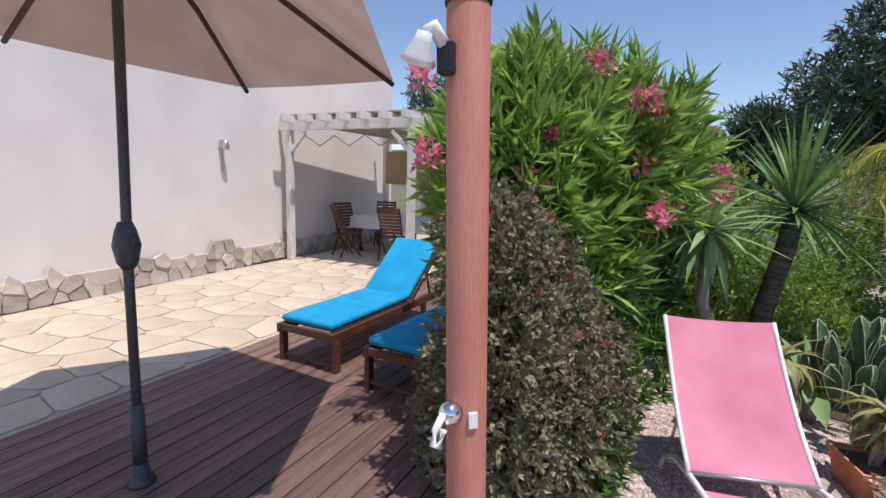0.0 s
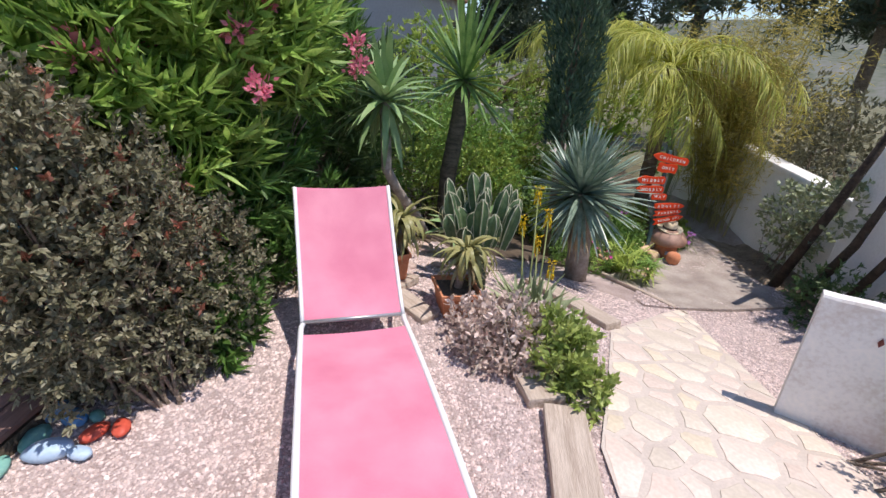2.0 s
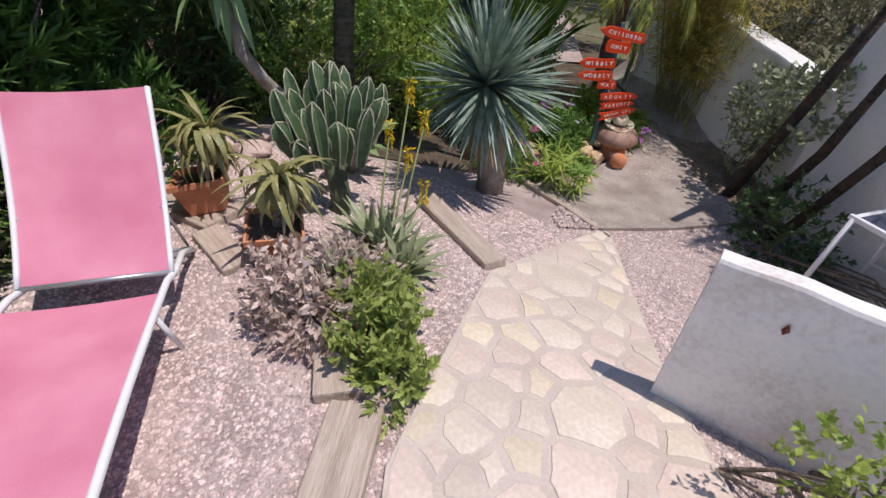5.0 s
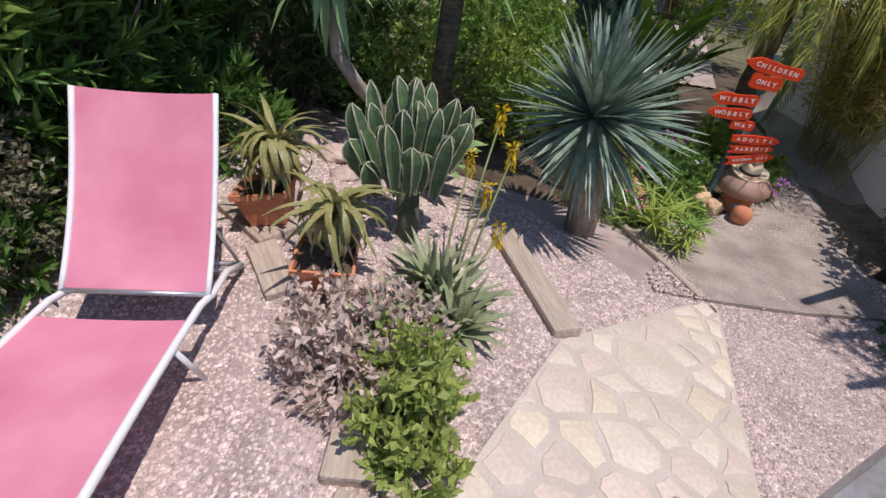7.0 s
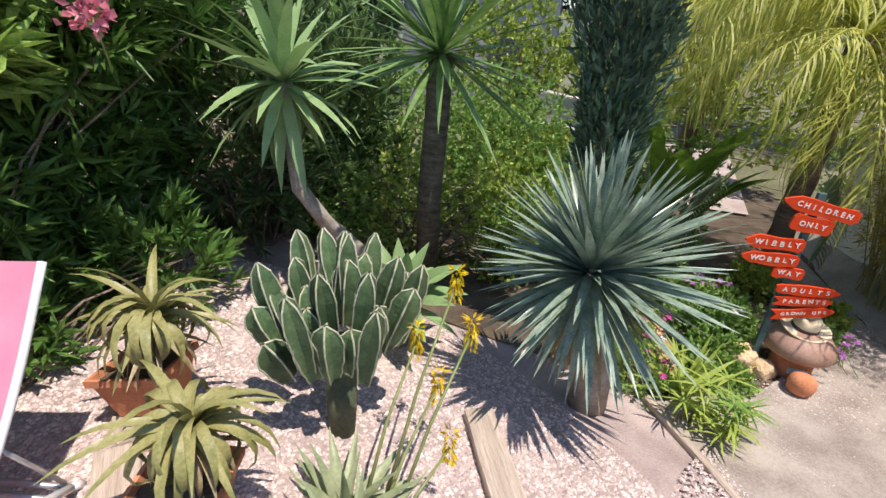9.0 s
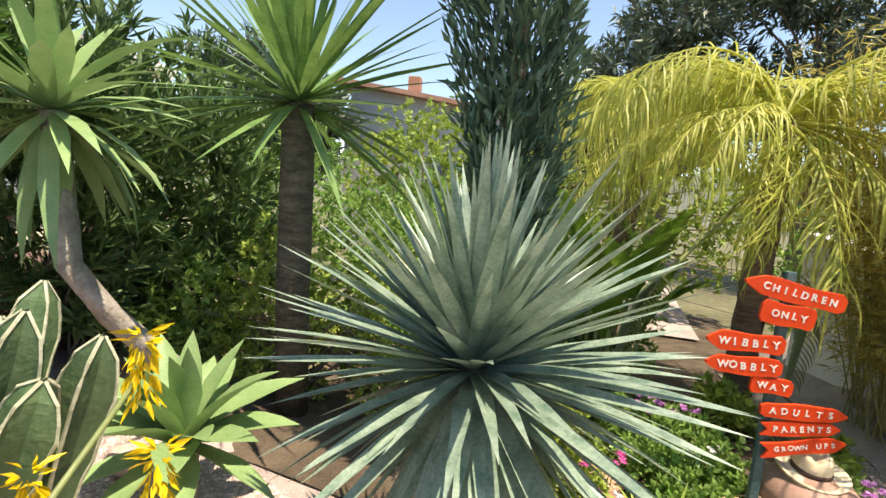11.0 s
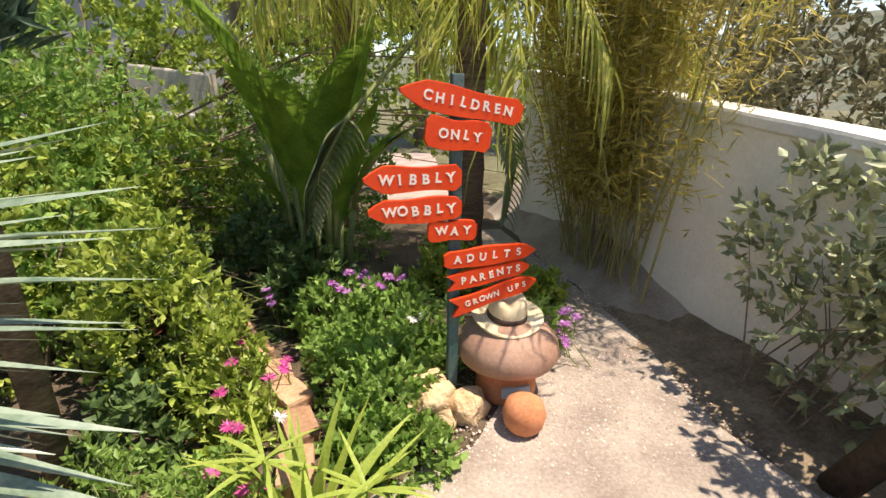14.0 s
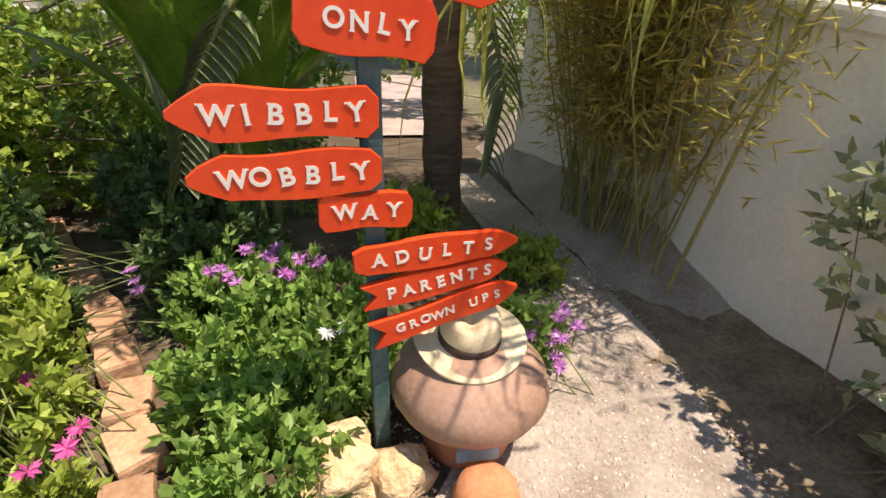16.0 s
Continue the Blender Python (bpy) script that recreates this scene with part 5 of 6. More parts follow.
for i in range(84):
    a = Vector((6.27 + rb.gauss(0, 0.07), 5.85 + rb.gauss(0, 0.26), -0.40))
    b = a + Vector((rb.gauss(-0.05, 0.36), rb.gauss(-0.1, 0.42), rb.uniform(1.9, 3.3)))
    mid = a.lerp(b, 0.55) + Vector((0, 0, 0.15))
    culms.append(tube_data([a, mid, b], [0.0055, 0.004, 0.002], 5, False))
    for k in range(250):
        s = rb.uniform(0.14, 1) ** 0.85
        q = a.lerp(mid, s / 0.55) if s < 0.55 else mid.lerp(b, (s - 0.55) / 0.45)
        bp.append(q + Vector((rb.gauss(0, 0.095), rb.gauss(0, 0.095), rb.gauss(0, 0.05))))
        bd.append((rb.gauss(0, 1), rb.gauss(0, 1), rb.uniform(-1.2, 0.4)))
for v, f in culms:
    put("culm", finish("culm", v, f, "culm", True), bt)
put("leaves", leaf_cloud("leaves", "bamboo", bp, bd, 0.09, 0.011, np.random.default_rng(9)), bt)

# banana-like plant
bn = thing("strelitzia", "broad upright green leaves of a strelitzia", "strelitzia")
for i in range(12):
    az = radians(-90 + (i * 47) % 200 - 100)
    base = Vector((4.36 + 0.14 * math.cos(az), 6.0 + 0.1 * math.sin(az), -0.56))
    d = Vector((0.14 * math.cos(az), 0.1 * math.sin(az), 1)).normalized()
    tip = base + d * rnd.uniform(0.5, 1.15)
    put("leaf", finish("leaf", *blade_data(0.85, 0.27, 0.4 + 0.3 * (i % 3), 0.25, 8, 0.3, 0.4), "banana", True), bn, Matrix.Translation(tip) @ aim(d + Vector((0.12 * math.cos(az), 0.12 * math.sin(az), 0)), rnd.uniform(-0.25, 0.25)))
    put("leaf_stalk", tube("leaf_stalk", [base, tip], [0.026, 0.016], "stalk", 7), bn)

# umbrella sedge and a strappy yellow-green clump by the path
us = thing("umbrella_sedge", "bright green umbrella sedge with spoked leaf whorls", "sedge")
for i in range(16):
    x, y = 4.55 + rnd.gauss(0, 0.13), 3.78 + rnd.gauss(0, 0.13)
    z = ground_z(x, y)
    h = rnd.uniform(0.12, 0.36)
    put("stalk", tube("stalk", [(x, y, z), (x + 0.02, y, z + h)], 0.005, "stalk", 5), us)
    rosette(us, (x + 0.02, y, z + h), 11, 0.2, 0.016, -10, 35, "lime" if i % 3 else "cover", rnd, droop=0.4, seg=3, start=0.0)
sc = thing("strappy_clump", "yellow-green strappy clump at the edge of the bed", "flax lily")
rosette(sc, (4.42, 4.02, ground_z(4.42, 4.02) + 0.02), 34, 0.46, 0.04, 18, 84, "lime", rnd, droop=0.6, base=0.8, belly=0.25, seg=5)

# flower beds with daisies
def daisies(t, spots, mat, seed, name, lab, L=0.03):
    r = np.random.default_rng(seed)
    P, D = [], []
    stems = []
    for x, y, z in spots:
        up = np.array([r.normal(0, 0.25), -0.35 + r.normal(0, 0.2), 1.0])
        up /= np.linalg.norm(up)
        u = np.cross(up, [1, 0, 0])
        u /= np.linalg.norm(u)
        w = np.cross(up, u)
        for k in range(14):
            a = k * 6.283 / 14
            P.append(np.array([x, y, z]))
            D.append(u * math.cos(a) + w * math.sin(a) + up * 0.15)
        stems.append(tube_data([(x - up[0] * 0.12, y - up[1] * 0.12, z - 0.12), (x, y, z)], 0.003, 4, False))
    tagged(put(name, leaf_cloud(name, mat, P, D, L, 0.011, r, vary=0.15), t, None, lab), kind="stuff")
    tagged(put("stemwork", many("stemwork", stems, "stalk"), t), kind="stuff")


def bed(label, lobes, n, mat, L, W, seed, spots=(), fm="purple_flower"):
    t = leaf_mound("flowering_plant", label, "flowers", lobes, n, 9, mat, L, W, seed, reach=0.05, up=0.7, nb=40, br=0.004, branch="stalk", group="flower bed plants", clear=True)
    if spots:
        daisies(t, spots, fm, seed + 7, "blossom", "daisy-like blooms")
    return t


Z = -0.55
rr = random.Random(4)
bed("low green bed plant with purple daisies beside the signpost", [(4.72, 5.05, Z + 0.15, 0.32, 0.3, 0.26), (4.55, 4.8, Z + 0.12, 0.25, 0.2, 0.22), (4.85, 4.9, Z + 0.1, 0.2, 0.2, 0.2), (4.5, 5.25, Z + 0.15, 0.25, 0.22, 0.24)], 1150, "cover", 0.04, 0.026, 81,
    [(4.6 + rr.gauss(0, 0.12), 5.2 + rr.gauss(0, 0.1), Z + 0.40 + rr.uniform(-0.03, 0.05)) for _ in range(18)] + [(4.106, 5.338, Z + 0.32), (4.13, 5.30, Z + 0.26), (4.12, 5.32, Z + 0.29)])
bed("lush green ground cover with white daisies by the rock", [(4.66, 4.55, Z + 0.08, 0.22, 0.22, 0.2), (4.72, 4.34, Z + 0.03, 0.2, 0.16, 0.14), (4.58, 4.38, Z + 0.06, 0.16, 0.16, 0.16)], 620, "cover", 0.038, 0.028, 82,
    [(4.876, 4.869, Z + 0.34), (4.825, 4.86, Z + 0.33), (4.289, 4.404, Z + 0.22)], "white_flower")
bed("yellow-green bushy plant in the flower bed", [(4.1, 4.72, Z + 0.16, 0.22, 0.26, 0.3), (4.0, 5.1, Z + 0.15, 0.22, 0.25, 0.28), (4.22, 4.45, Z + 0.08, 0.2, 0.18, 0.2), (3.72, 4.9, Z + 0.4, 0.26, 0.26, 0.5)], 1050, "lime", 0.045, 0.024, 83,
    [(4.2 + rr.gauss(0, 0.16), 4.5 + rr.gauss(0, 0.2), Z + 0.36) for _ in range(7)], "magenta")
# dark leaf colour here paints the shade beneath palm and strelitzia
bed("dense green bed plant behind the stepping stones", [(4.3, 5.6, Z + 0.15, 0.3, 0.3, 0.3), (4.1, 6.0, Z + 0.25, 0.36, 0.3, 0.4), (3.6, 5.4, Z + 0.2, 0.35, 0.35, 0.4), (3.75, 4.55, Z + 0.06, 0.22, 0.3, 0.22)], 1400, "dark_leaf", 0.05, 0.03, 84)
bed("purple daisies beside the straw hat", [(5.5, 4.98, Z + 0.08, 0.14, 0.14, 0.2)], 150, "cover", 0.04, 0.024, 85,
    [(5.55 + rr.gauss(0, 0.06), 4.9 + rr.gauss(0, 0.1), Z + 0.24 + rr.uniform(-0.08, 0.04)) for _ in range(18)])
bed("pink-flowered low plant beneath the blue yucca", [(4.15, 4.05, ground_z(4.15, 4.05) + 0.1, 0.22, 0.24, 0.2), (3.85, 4.15, ground_z(3.85, 4.15) + 0.08, 0.22, 0.22, 0.18)], 420, "cover", 0.03, 0.014, 86,
    [(4.15 + rr.gauss(0, 0.14), 4.0 + rr.gauss(0, 0.14), ground_z(4.15, 4.0) + 0.26) for _ in range(6)], "magenta")
bed("leafy green plants behind the palm trunk", [(5.75, 5.55, Z + 0.05, 0.14, 0.14, 0.18), (5.2, 5.9, Z + 0.1, 0.2, 0.2, 0.25)], 300, "lime", 0.06, 0.035, 87)
ae = thing("aeonium", "dark red fleshy rosette among the bed plants", "succulent")
put("stem", tube("stem", [(3.70, 5.09, Z - 0.02), (3.70, 5.09, Z + 0.3)], 0.014, "stalk", 7), ae)
rosette(ae, (3.70, 5.09, Z + 0.29), 34, 0.1, 0.034, 0, 85, "dark_red", rnd, droop=0.3, base=0.4, belly=0.6, seg=4)
bm = bmesh.new()
bmesh.ops.create_grid(bm, x_segments=24, y_segments=24, size=1.0)
for v in bm.verts:
    x, y = 4.2 + v.co.x * 2.2, 7.0 + v.co.y * 3.0
    v.co = (x, y, ground_z(x, y) + 0.016 + 0.02 * noise.noise((x * 2, y * 2, 3)))
bed_soil = put("flower_bed_soil", bm_mesh("flower_bed_soil", bm, "soil", True))
tagged(bed_soil, "dark garden soil of the flower beds", "soil", kind="structure")
bm = bmesh.new()
bm.faces.new([bm.verts.new((x, y, ground_z(x, y) + 0.05)) for x, y in ((4.95, 8.4), (5.75, 8.4), (6.3, 13), (5.0, 13))])
tagged(put("far_path", bm_mesh("far_path", bm, "gravel")), "pale gravel walk beyond the flower beds", "path", kind="structure")
sloping_wall("wall_back", (2.72, 7.74), (3.4, 7.64), 0.16, (-0.6, -0.6), (0.98, 0.90), "far_wall", "low grey rendered wall at the back", 0.01)
sloping_wall("trim", (2.70, 7.64), (3.42, 7.53), 0.12, (0.52, 0.50), (0.58, 0.56), "white_cap", "pale ledge along the grey wall", 0.008)
ek = box_mesh("edging_stone", (0.19, 0.13, 0.09), "brick", 0.018)
EDGE = ((3.2, 6.46), (3.45, 6.06), (3.8, 5.61), (3.99, 5.29), (4.14, 5.04), (4.24, 4.84), (4.31, 4.66), (4.35, 4.42), (4.33, 4.2))
for (xa, ya), (xb, yb) in zip(EDGE, EDGE[1:]):
    d = math.hypot(xb - xa, yb - ya)
    n = max(1, round(d / 0.2))
    for k in range(n):
        s = (k + 0.5) / n
        x, y = xa + (xb - xa) * s, ya + (yb - ya) * s
        b = put("edging_stone", ek, None, pose(x, y, ground_z(x, y) + 0.04 + rnd.uniform(0, 0.02), rnd.uniform(-5, 5), rnd.uniform(-5, 5), math.degrees(math.atan2(yb - ya, xb - xa)) + rnd.uniform(-14, 14)))
        tagged(b, "reddish-brown edging stone between the beds", "edging stone", group="edging stones")

# creeper and climber on the boundary wall, olive-like branch near the low wall
leaf_mound("climber", "sparse dark climber with small leaves against the wall", "climber", [(6.42, 4.45, 0.15, 0.12, 0.36, 0.42), (6.4, 4.2, -0.1, 0.14, 0.3, 0.36), (6.36, 3.95, 0.3, 0.16, 0.3, 0.4), (6.3, 3.6, 0.5, 0.14, 0.26, 0.35)], 330, 6, "aloe", 0.062, 0.034, 91, nb=16, reach=0.1, br=0.005)
leaf_mound("wall_shrub", "mixed yellow-green shrub rising beyond the boundary wall", "shrub", [(7.6, 5.4, 0.6, 0.8, 1.2, 0.9), (7.7, 3.7, 0.9, 0.8, 1.1, 0.9), (7.9, 7.2, 0.8, 0.9, 1.2, 1.0)], 3000, 8, "shrub", 0.07, 0.03, 92, nb=40, shell=0.4)
leaf_mound("jade_bush", "jade bush branch with small round leaves by the low wall", "shrub", [(4.66, 0.62, 0.36, 0.16, 0.14, 0.16), (4.82, 0.5, 0.2, 0.2, 0.2, 0.26), (4.62, 0.42, 0.05, 0.16, 0.14, 0.2)], 130, 8, "lime", 0.035, 0.022, 93, nb=24, reach=0.1)

# leaning trunks at the boundary wall
tr = thing("leaning_tree", "dark leaning tree trunks in front of the boundary wall", "tree")
for a, b, c, r0 in (((6.2, 3.95, -0.57), (6.18, 3.55, 0.45), (6.1, 3.12, 1.45), 0.055), ((6.25, 3.6, -0.57), (6.2, 3.15, 0.3), (6.15, 2.85, 1.3), 0.05), ((6.25, 3.2, -0.57), (6.2, 2.7, 0.5), (6.1, 2.3, 1.6), 0.045)):
    put("trunk", tube("trunk", [a, b, c], [r0, r0 * 0.8, r0 * 0.6], "dark_bark", 10), tr)
r = np.random.default_rng(94)
p, d = blob_points(230, [(6.75, 2.5, 2.1, 0.4, 0.7, 0.35)], r, 0.3)
a, b = whorls(p, d, r, 8, 0.1, 0.2, 0.9)
put("crown", leaf_cloud("crown", "dark_leaf", a, b, 0.07, 0.02, r), tr)
leaf_mound("dark_hedge", "dark low shrub in the shade of the boundary wall", "shrub", [(6.12, 3.0, -0.3, 0.28, 0.5, 0.4), (6.25, 1.2, -0.2, 0.2, 0.4, 0.35)], 460, 8, "dark_leaf", 0.05, 0.022, 95, nb=20)

# ---------------------------------------------------------------- signpost, mushroom lantern, hat, rock
GLYPHS = {}
SERIFS = {"I": ((0.5, 0), (0.5, 1)), "W": ((0, 1), (1, 1)), "B": ((0, 0), (0, 1)), "L": ((0, 0), (0, 1)), "Y": ((0, 1), (1, 1), (0.5, 0)), "A": ((0, 0), (1, 0)), "D": ((0, 0), (0, 1)), "U": ((0, 1), (1, 1)),
          "T": ((0.5, 0),), "P": ((0, 0), (0, 1)), "R": ((0, 0), (0, 1), (1, 0)), "E": ((0, 0), (0, 1)), "N": ((0, 0), (0, 1), (1, 1)), "H": ((0, 0), (0, 1), (1, 0), (1, 1))}


def glyph(ch):
    if ch not in GLYPHS:
        cu = bpy.data.curves.new("letter", "FONT")
        cu.body, cu.size, cu.align_x, cu.align_y, cu.extrude, cu.offset = ch, 1.0, "CENTER", "CENTER", 0.03, 0.026
        tmp = bpy.data.objects.new("letter", cu)
        scene.collection.objects.link(tmp)
        bpy.context.view_layer.update()
        me = bpy.data.meshes.new_from_object(tmp.evaluated_get(bpy.context.evaluated_depsgraph_get()))
        bpy.data.objects.remove(tmp)
        me.name = "letter"
        xs_, ys_ = [v.co.x for v in me.vertices], [v.co.y for v in me.vertices]
        bm = bmesh.new()
        bm.from_mesh(me)
        wide = 0.2
        for u, v in SERIFS.get(ch, ()):
            px = min(max(min(xs_) + u * (max(xs_) - min(xs_)), min(xs_) + 0.06), max(xs_) - 0.06)
            py = min(ys_) + v * (max(ys_) - min(ys_))
            box(bm, (px, py + (0.03 if v < 0.5 else -0.03), 0), (wide, 0.06, 0.058))
        bm.to_mesh(me)
        bm.free()
        me.materials.clear()
        me.materials.append(M["letter"])
        GLYPHS[ch] = me
    return GLYPHS[ch]


def letters(text, size, span, parent, shift):
    """Separate wooden capitals, set a little unevenly along the board."""
    for i, ch in enumerate(text):
        if ch != " ":
            x = shift + (i / (len(text) - 1) - 0.5) * span
            put("letter", glyph(ch), parent, Matrix.Translation((x, rnd.uniform(-0.05, 0.05) * size, 0.017)) @ Matrix.Rotation(rnd.uniform(-0.13, 0.13), 4, "Z") @ Matrix.Diagonal((size, size, size * 0.9, 1)))


def board(outline, parent, m, label):
    """A wavy-edged board, 14 mm thick, from an outline in its own plane (x along, y up), facing +z."""
    n = len(outline)
    V = [(x, y, 0.012) for x, y in outline] + [(x * 0.992, y * 0.97, 0.016) for x, y in outline] + [(x, y, 0) for x, y in outline]
    F = [tuple(range(n, 2 * n)), tuple(range(2 * n, 3 * n))[::-1]]
    for i in range(n):
        j = (i + 1) % n
        F += [(i, j, n + j, n + i), (2 * n + i, 2 * n + j, j, i)]
    return put("sign_board", finish("sign_board", V, F, "red"), parent, m, label)


def outline(L, h, shape, seed):
    """Closed outline: 'left', 'right' pointed, 'both', 'blunt', or 'swallow' (notched tail, pointed right)."""
    q = random.Random(seed)
    N = 16
    w1, w2 = q.uniform(0, 6), q.uniform(0, 6)
    top, bot = [], []
    for i in range(N + 1):
        s = i / N
        e = 1.0
        if shape in ("left", "both"):
            e *= min(1, 0.06 + s / 0.2) ** 0.7
        elif shape == "swallow":
            e *= 1.0
        else:
            e *= min(1, 0.62 + s / 0.12)
        if shape in ("right", "both", "swallow"):
            e *= min(1, 0.04 + (1 - s) / 0.16) ** 0.8
        else:
            e *= min(1, 0.55 + (1 - s) / 0.1)
        x = (s - 0.5) * L
        top.append((x, h / 2 * e * (1 + 0.09 * math.sin(s * 9 + w1))))
        bot.append((x, -h / 2 * e * (1 + 0.09 * math.sin(s * 8 + w2))))
    if shape == "swallow":
        mid = [(-L / 2 + 0.035, 0.0)]
    else:
        mid = []
    return (top + bot[::-1] + mid)[::-1]


sg = thing("signpost", "wooden signpost with eight red hand-cut boards", "signpost", at=(4.98, 4.64, -0.55), rz=9.3)
put("post", box_mesh("post", (0.045, 0.03, 1.40), "post_grey", 0.004), sg, pose(-0.004, 0.02, 0.69))
SIGNS = (("CHILDREN", -0.225, 0.785, 0.245, 0.70, 0.095, "left"), ("ONLY", -0.137, 0.648, 0.118, 0.615, 0.108, "blunt"),
         ("WIBBLY", -0.362, 0.484, 0.006, 0.476, 0.092, "left"), ("WOBBLY", -0.352, 0.366, 0.008, 0.362, 0.092, "left"),
         ("WAY", -0.126, 0.277, 0.074, 0.268, 0.078, "blunt"), ("ADULTS", -0.062, 0.152, 0.345, 0.158, 0.076, "right"),
         ("PARENTS", -0.046, 0.052, 0.325, 0.088, 0.072, "swallow"), ("GROWN UPS", -0.028, -0.060, 0.360, 0.020, 0.074, "swallow"))
for i, (txt, xa, za, xb, zb, h, shape) in enumerate(SIGNS):
    L = math.hypot(xb - xa, zb - za)
    ang = math.degrees(math.atan2(zb - za, xb - xa))
    m = Matrix.Translation(((xa + xb) / 2, -0.006 - 0.003 * (i % 2), (za + zb) / 2 + 0.55)) @ Matrix.Rotation(radians(90), 4, "X") @ Matrix.Rotation(radians(ang), 4, "Z")
    b = board(outline(L, h, shape, i), sg, m, "red painted board lettered in pale capitals")
    span = L * (0.66 if len(txt) > 5 else 0.52)
    size = min(h * 0.58, span / (len(txt) - 1) * 1.05)
    letters(txt, size, span, b, 0.018 if shape == "left" else (-0.012 if shape == "right" else 0.006))

ms = thing("mushroom_lantern", "brown ceramic mushroom cap on a terracotta stem", "garden ornament", at=(5.232, 4.685, -0.55))
put("stem", lathe("stem", [(0.125, 0.0), (0.138, 0.05), (0.135, 0.14), (0.12, 0.22), (0.10, 0.30)], "terracotta", 28), ms)
put("cap", lathe("cap", [(0.10, 0.205), (0.17, 0.195), (0.214, 0.215), (0.23, 0.25), (0.216, 0.305), (0.17, 0.355), (0.09, 0.388), (0.01, 0.393)], "cap_brown", 40), ms)
bm = bmesh.new()
box(bm, (0, 0, 0), (0.125, 0.016, 0.05), None, 0.005)
put("window", bm_mesh("window", bm, "pebble_pale"), ms, pose(0.0, -0.137, 0.105), "pale blue glazed slot")
pt = thing("round_pot", "small round terracotta pot in front of the mushroom lantern", "flower pot", at=(5.22, 4.41, -0.525))
put("body", lathe("body", [(0.05, 0), (0.078, 0.035), (0.088, 0.085), (0.075, 0.13), (0.045, 0.15), (0.02, 0.155)], "terracotta", 28), pt)
ht = thing("straw_hat", "pale straw hat with a dark band on the mushroom cap", "hat", at=(5.225, 4.70, -0.158), rz=-15, rx=9, ry=4)
V = []
prof = [(0.155, -0.004), (0.160, 0.008), (0.157, 0.012), (0.125, 0.003), (0.088, 0.008), (0.085, 0.04), (0.078, 0.085), (0.066, 0.105), (0.04, 0.106), (0.018, 0.094), (0.004, 0.09)]
crown = lathe("crown", prof, "straw", 40)
for v in crown.vertices:
    if v.co.z > 0.09:
        v.co.z -= 0.022 * math.exp(-(v.co.x / 0.024) ** 2)
    elif math.hypot(v.co.x, v.co.y) > 0.11:
        v.co.z += 0.7 * v.co.x * v.co.x - 0.004
put("crown", crown, ht)
put("hat_band", lathe("hat_band", [(0.0895, 0.010), (0.0870, 0.036), (0.0865, 0.036)], "band", 40), ht)


def rock(name, at, s, mat, label, category, seed, group="", rz=0, rough=0.25):
    bm = bmesh.new()
    bmesh.ops.create_icosphere(bm, subdivisions=3, radius=1)
    for v in bm.verts:
        k = 1 + rough * noise.noise(v.co * 1.6 + Vector((seed * 3.1, 0, 0))) + rough * 0.35 * noise.noise(v.co * 4.5 + Vector((seed, 5, 0)))
        v.co = Vector((v.co.x * s[0] * k, v.co.y * s[1] * k, v.co.z * s[2] * k))
    ob = put(name, bm_mesh(name, bm, mat, True), None, pose(*at, 0, 0, rz))
    return tagged(ob, label, category, group)


rock("rock", (4.85, 4.57, -0.47), (0.135, 0.115, 0.115), "boulder", "rough ochre rock at the foot of the signpost", "rock", 2, rz=-20, rough=0.6)
rock("rock", (5.01, 4.545, -0.49), (0.085, 0.08, 0.09), "boulder", "rounded brown rock between signpost and mushroom lantern", "rock", 8, rz=10, rough=0.4)
rock("rock", (4.78, 4.02, -0.50), (0.09, 0.07, 0.06), "boulder", "smaller ochre rock beside the path", "rock", 5, rz=30, rough=0.6)
for i, (x, y, q) in enumerate(((1.72, 3.5, 0.16), (1.95, 3.2, 0.11), (1.45, 3.62, 0.13), (2.12, 3.66, 0.12), (2.3, 3.05, 0.08), (2.05, 2.82, 0.07), (1.62, 3.95, 0.14), (2.5, 2.95, 0.06))):
    rock("rock", (x, y, ground_z(x, y) + q * 0.2), (q, q * 0.75, q * 0.5), "pink_rock", "pale pinkish rock at the back of the gravel bed", "rock", 20 + i, "pale bed rocks", rz=i * 47, rough=0.5)
for i, (x, y, s, mt, lab) in enumerate(((0.30, 0.62, 0.09, "pebble_red", "red"), (0.48, 0.72, 0.10, "pebble_blue", "blue"), (0.55, 0.56, 0.085, "pebble_green", "green"), (0.62, 0.70, 0.08, "pebble_blue", "blue"), (0.66, 0.50, 0.10, "pebble_pale", "pale blue"),
                                        (0.78, 0.62, 0.07, "pebble_red", "red"), (0.88, 0.66, 0.065, "pebble_red", "dark red"), (0.80, 0.50, 0.06, "pebble_pale", "pale blue"), (0.42, 0.46, 0.09, "pebble_pale", "pale blue"), (0.52, 0.36, 0.09, "pebble_green", "green"), (0.72, 0.72, 0.05, "pebble_green", "pale green"), (0.34, 0.30, 0.09, "pebble_red", "red"))):
    rock("painted_stone", (x, y, 0.025 + s * 0.1), (s, s * 0.62, s * 0.42), mt, f"smooth painted {lab} stone on the gravel", "stone", i, "painted stones", rz=i * 50, rough=0.08)

# ---------------------------------------------------------------- distance
hs = thing("house", "grey rendered neighbouring house with a tiled roof", "house", at=(-0.35, 17.0, -1.0), rz=6)
put("wall", box_mesh("wall", (4.2, 5, 4.2), "house_wall", 0.02, (0, 0, 2.1)), hs)
bm = bmesh.new()
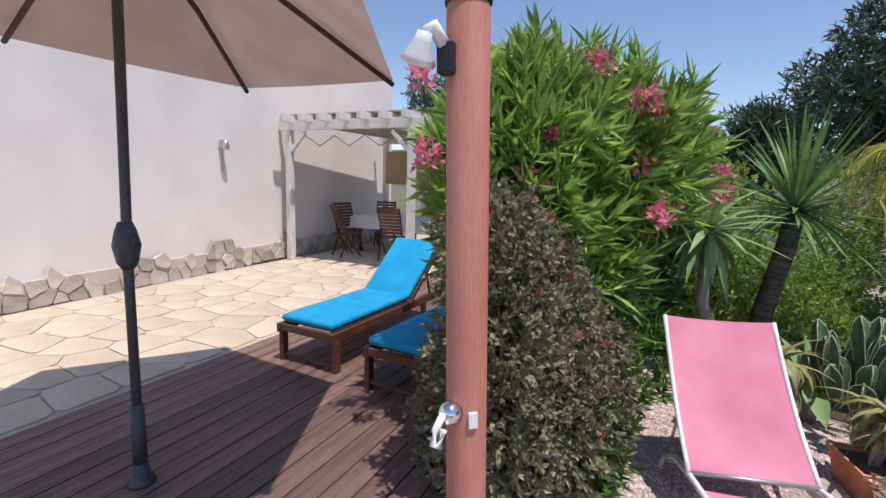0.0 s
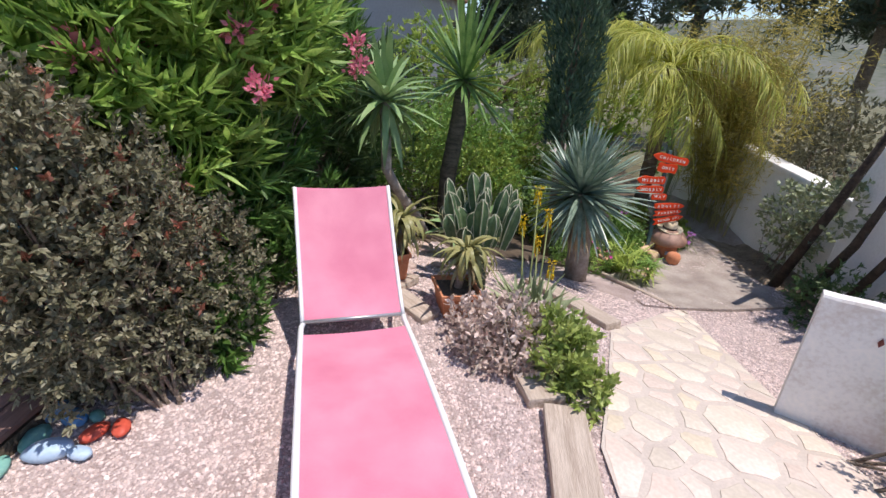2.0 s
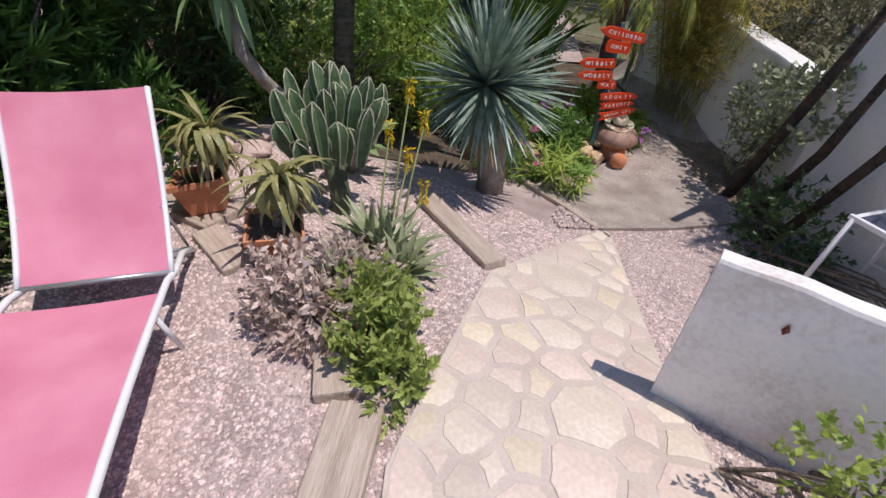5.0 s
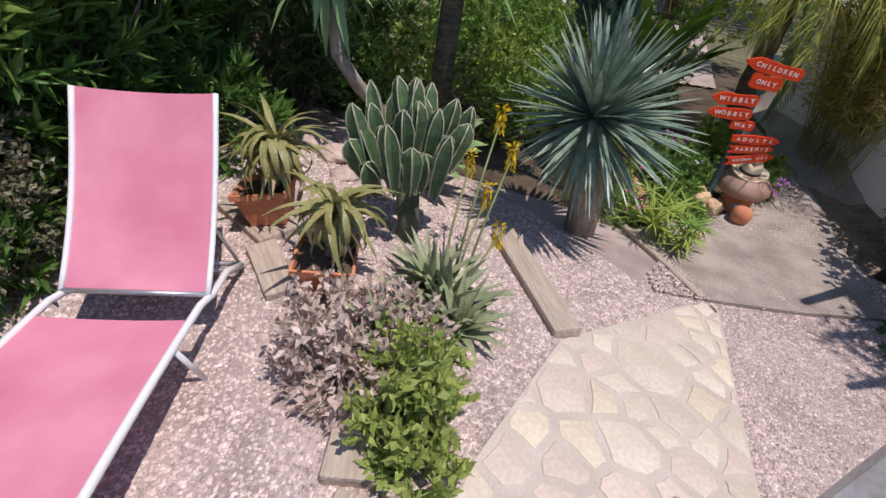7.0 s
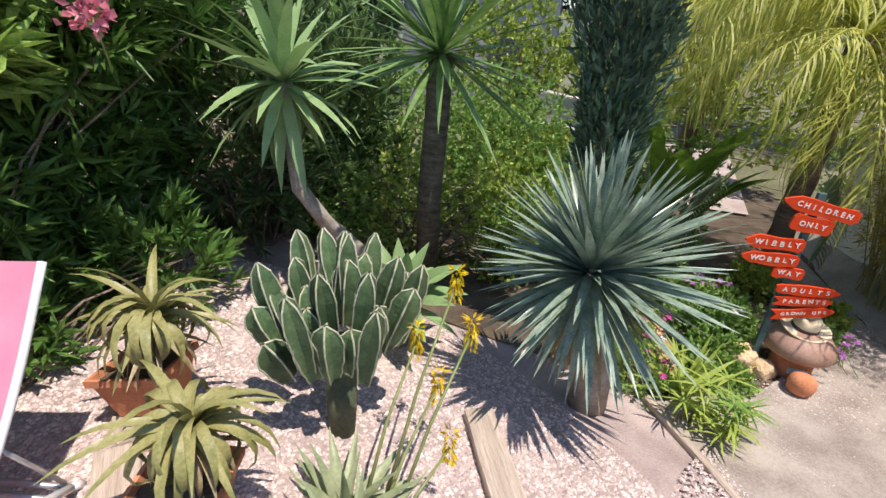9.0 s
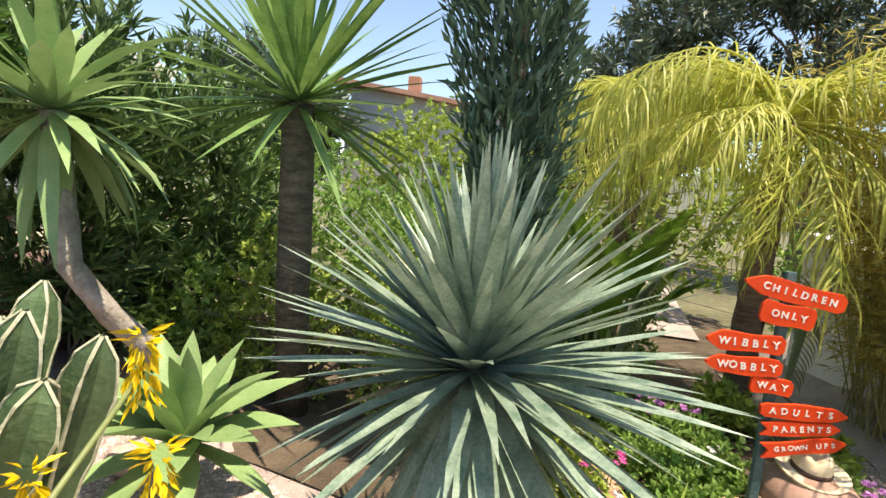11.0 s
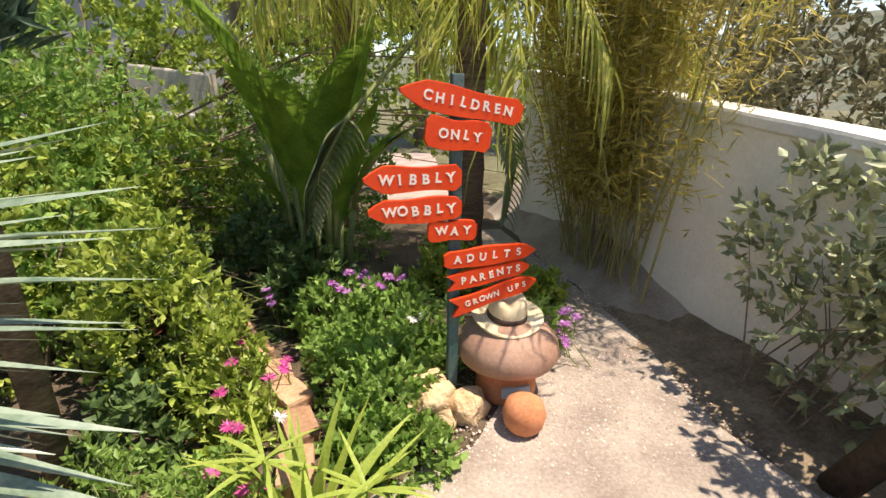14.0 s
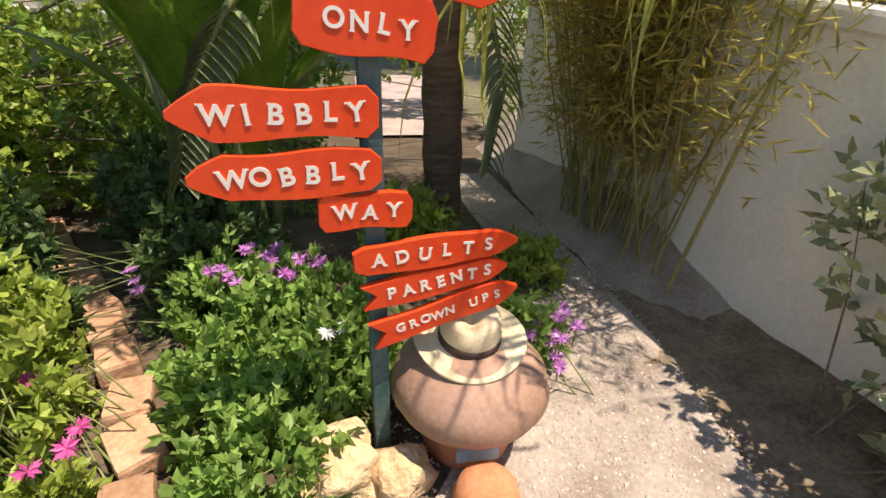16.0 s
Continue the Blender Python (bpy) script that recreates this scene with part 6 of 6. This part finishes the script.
vs = [bm.verts.new(c) for c in ((-2.6, -2.8, 4.9), (2.6, -2.8, 4.2), (2.6, 2.8, 4.2), (-2.6, 2.8, 4.9), (-2.6, -2.8, 5.02), (2.6, -2.8, 4.32), (2.6, 2.8, 4.32), (-2.6, 2.8, 5.02))]
for q in ((3, 2, 1, 0), (4, 5, 6, 7), (0, 1, 5, 4), (1, 2, 6, 5), (2, 3, 7, 6), (3, 0, 4, 7)):
    bm.faces.new([vs[i] for i in q])
put("roof", bm_mesh("roof", bm, "roof"), hs)
put("gable", box_mesh("gable", (4.55, 4.9, 0.75), "house_wall", 0.0, (0, 0, 4.25)), hs, pose(-0.02, 0, 0.0, 0, 4, 0))
put("chimney", box_mesh("chimney", (0.35, 0.35, 0.7), "roof", 0.02, (-0.4, -1.5, 5.0)), hs)
put("window", box_mesh("window", (0.9, 0.08, 1.0), "glass", 0.01, (0.8, -2.5, 2.3)), hs)


def pine(x, y, h, r0, seed):
    r = np.random.default_rng(seed)
    t = thing("pine_tree", "dark green pine tree beyond the garden", "tree", group="background pines")
    put("trunk", tube("trunk", [(x, y, -0.6), (x + 0.1, y, h * 0.5), (x, y, h * 0.9)], [0.2, 0.15, 0.06], "bark", 8), t)
    lobes = [(x + r.uniform(-r0, r0) * 0.7, y + r.uniform(-r0, r0) * 0.7, h * r.uniform(0.45, 0.95), r0 * r.uniform(0.4, 0.7), r0 * r.uniform(0.4, 0.7), h * r.uniform(0.1, 0.18)) for _ in range(13)]
    p, d = blob_points(2000, lobes, r, 0.3)
    a, b = whorls(p, d, r, 7, 0.2, 0.4, 1.0)
    put("crown", leaf_cloud("crown", "pine", a, b, 0.28, 0.06, r), t)
    tagged(put("branchwork", twigs(p, (x, y, h * 0.45), r, 30, "bark", "branchwork", 0.05), t), kind="stuff")


for i, (x, y, h, r0) in enumerate(((6.3, 15, 6.5, 2.2), (9.5, 15, 7.5, 2.6), (13.5, 13, 7.0, 2.6), (3.6, 19, 4.5, 1.8), (-6.5, 17, 5.5, 2.0), (16, 8, 6.0, 2.6), (12, 4.5, 4.0, 2.0), (-2.8, 13, 3.6, 1.4), (15, 0, 5.0, 2.4))):
    pine(x, y, h, r0, 200 + i)
# wooded hillside
def hill():
    xs, ys = [-140 + 10 * i for i in range(41)], [0, 6, 14, 24, 36, 50, 70]
    V, F = [], []
    for j, d in enumerate(ys):
        for i, x in enumerate(xs):
            a = radians(-70 + 160 * i / 40)
            R = 60 + d
            z = -1 + (d / 70) ** 0.8 * (9 + 8 * max(0, math.sin(a * 1.3 - 0.1)) + 2.5 * noise.noise((i * 0.35, j * 0.2, 1)))
            V.append((R * math.sin(a), R * math.cos(a), z))
    n = len(xs)
    for j in range(len(ys) - 1):
        for i in range(n - 1):
            F.append((j * n + i, j * n + i + 1, (j + 1) * n + i + 1, (j + 1) * n + i))
    return finish("backdrop", V, F, "hill", True)


bk = put("backdrop", hill())
tagged(bk, "distant wooded hillside under the sky", "hillside", kind="structure")
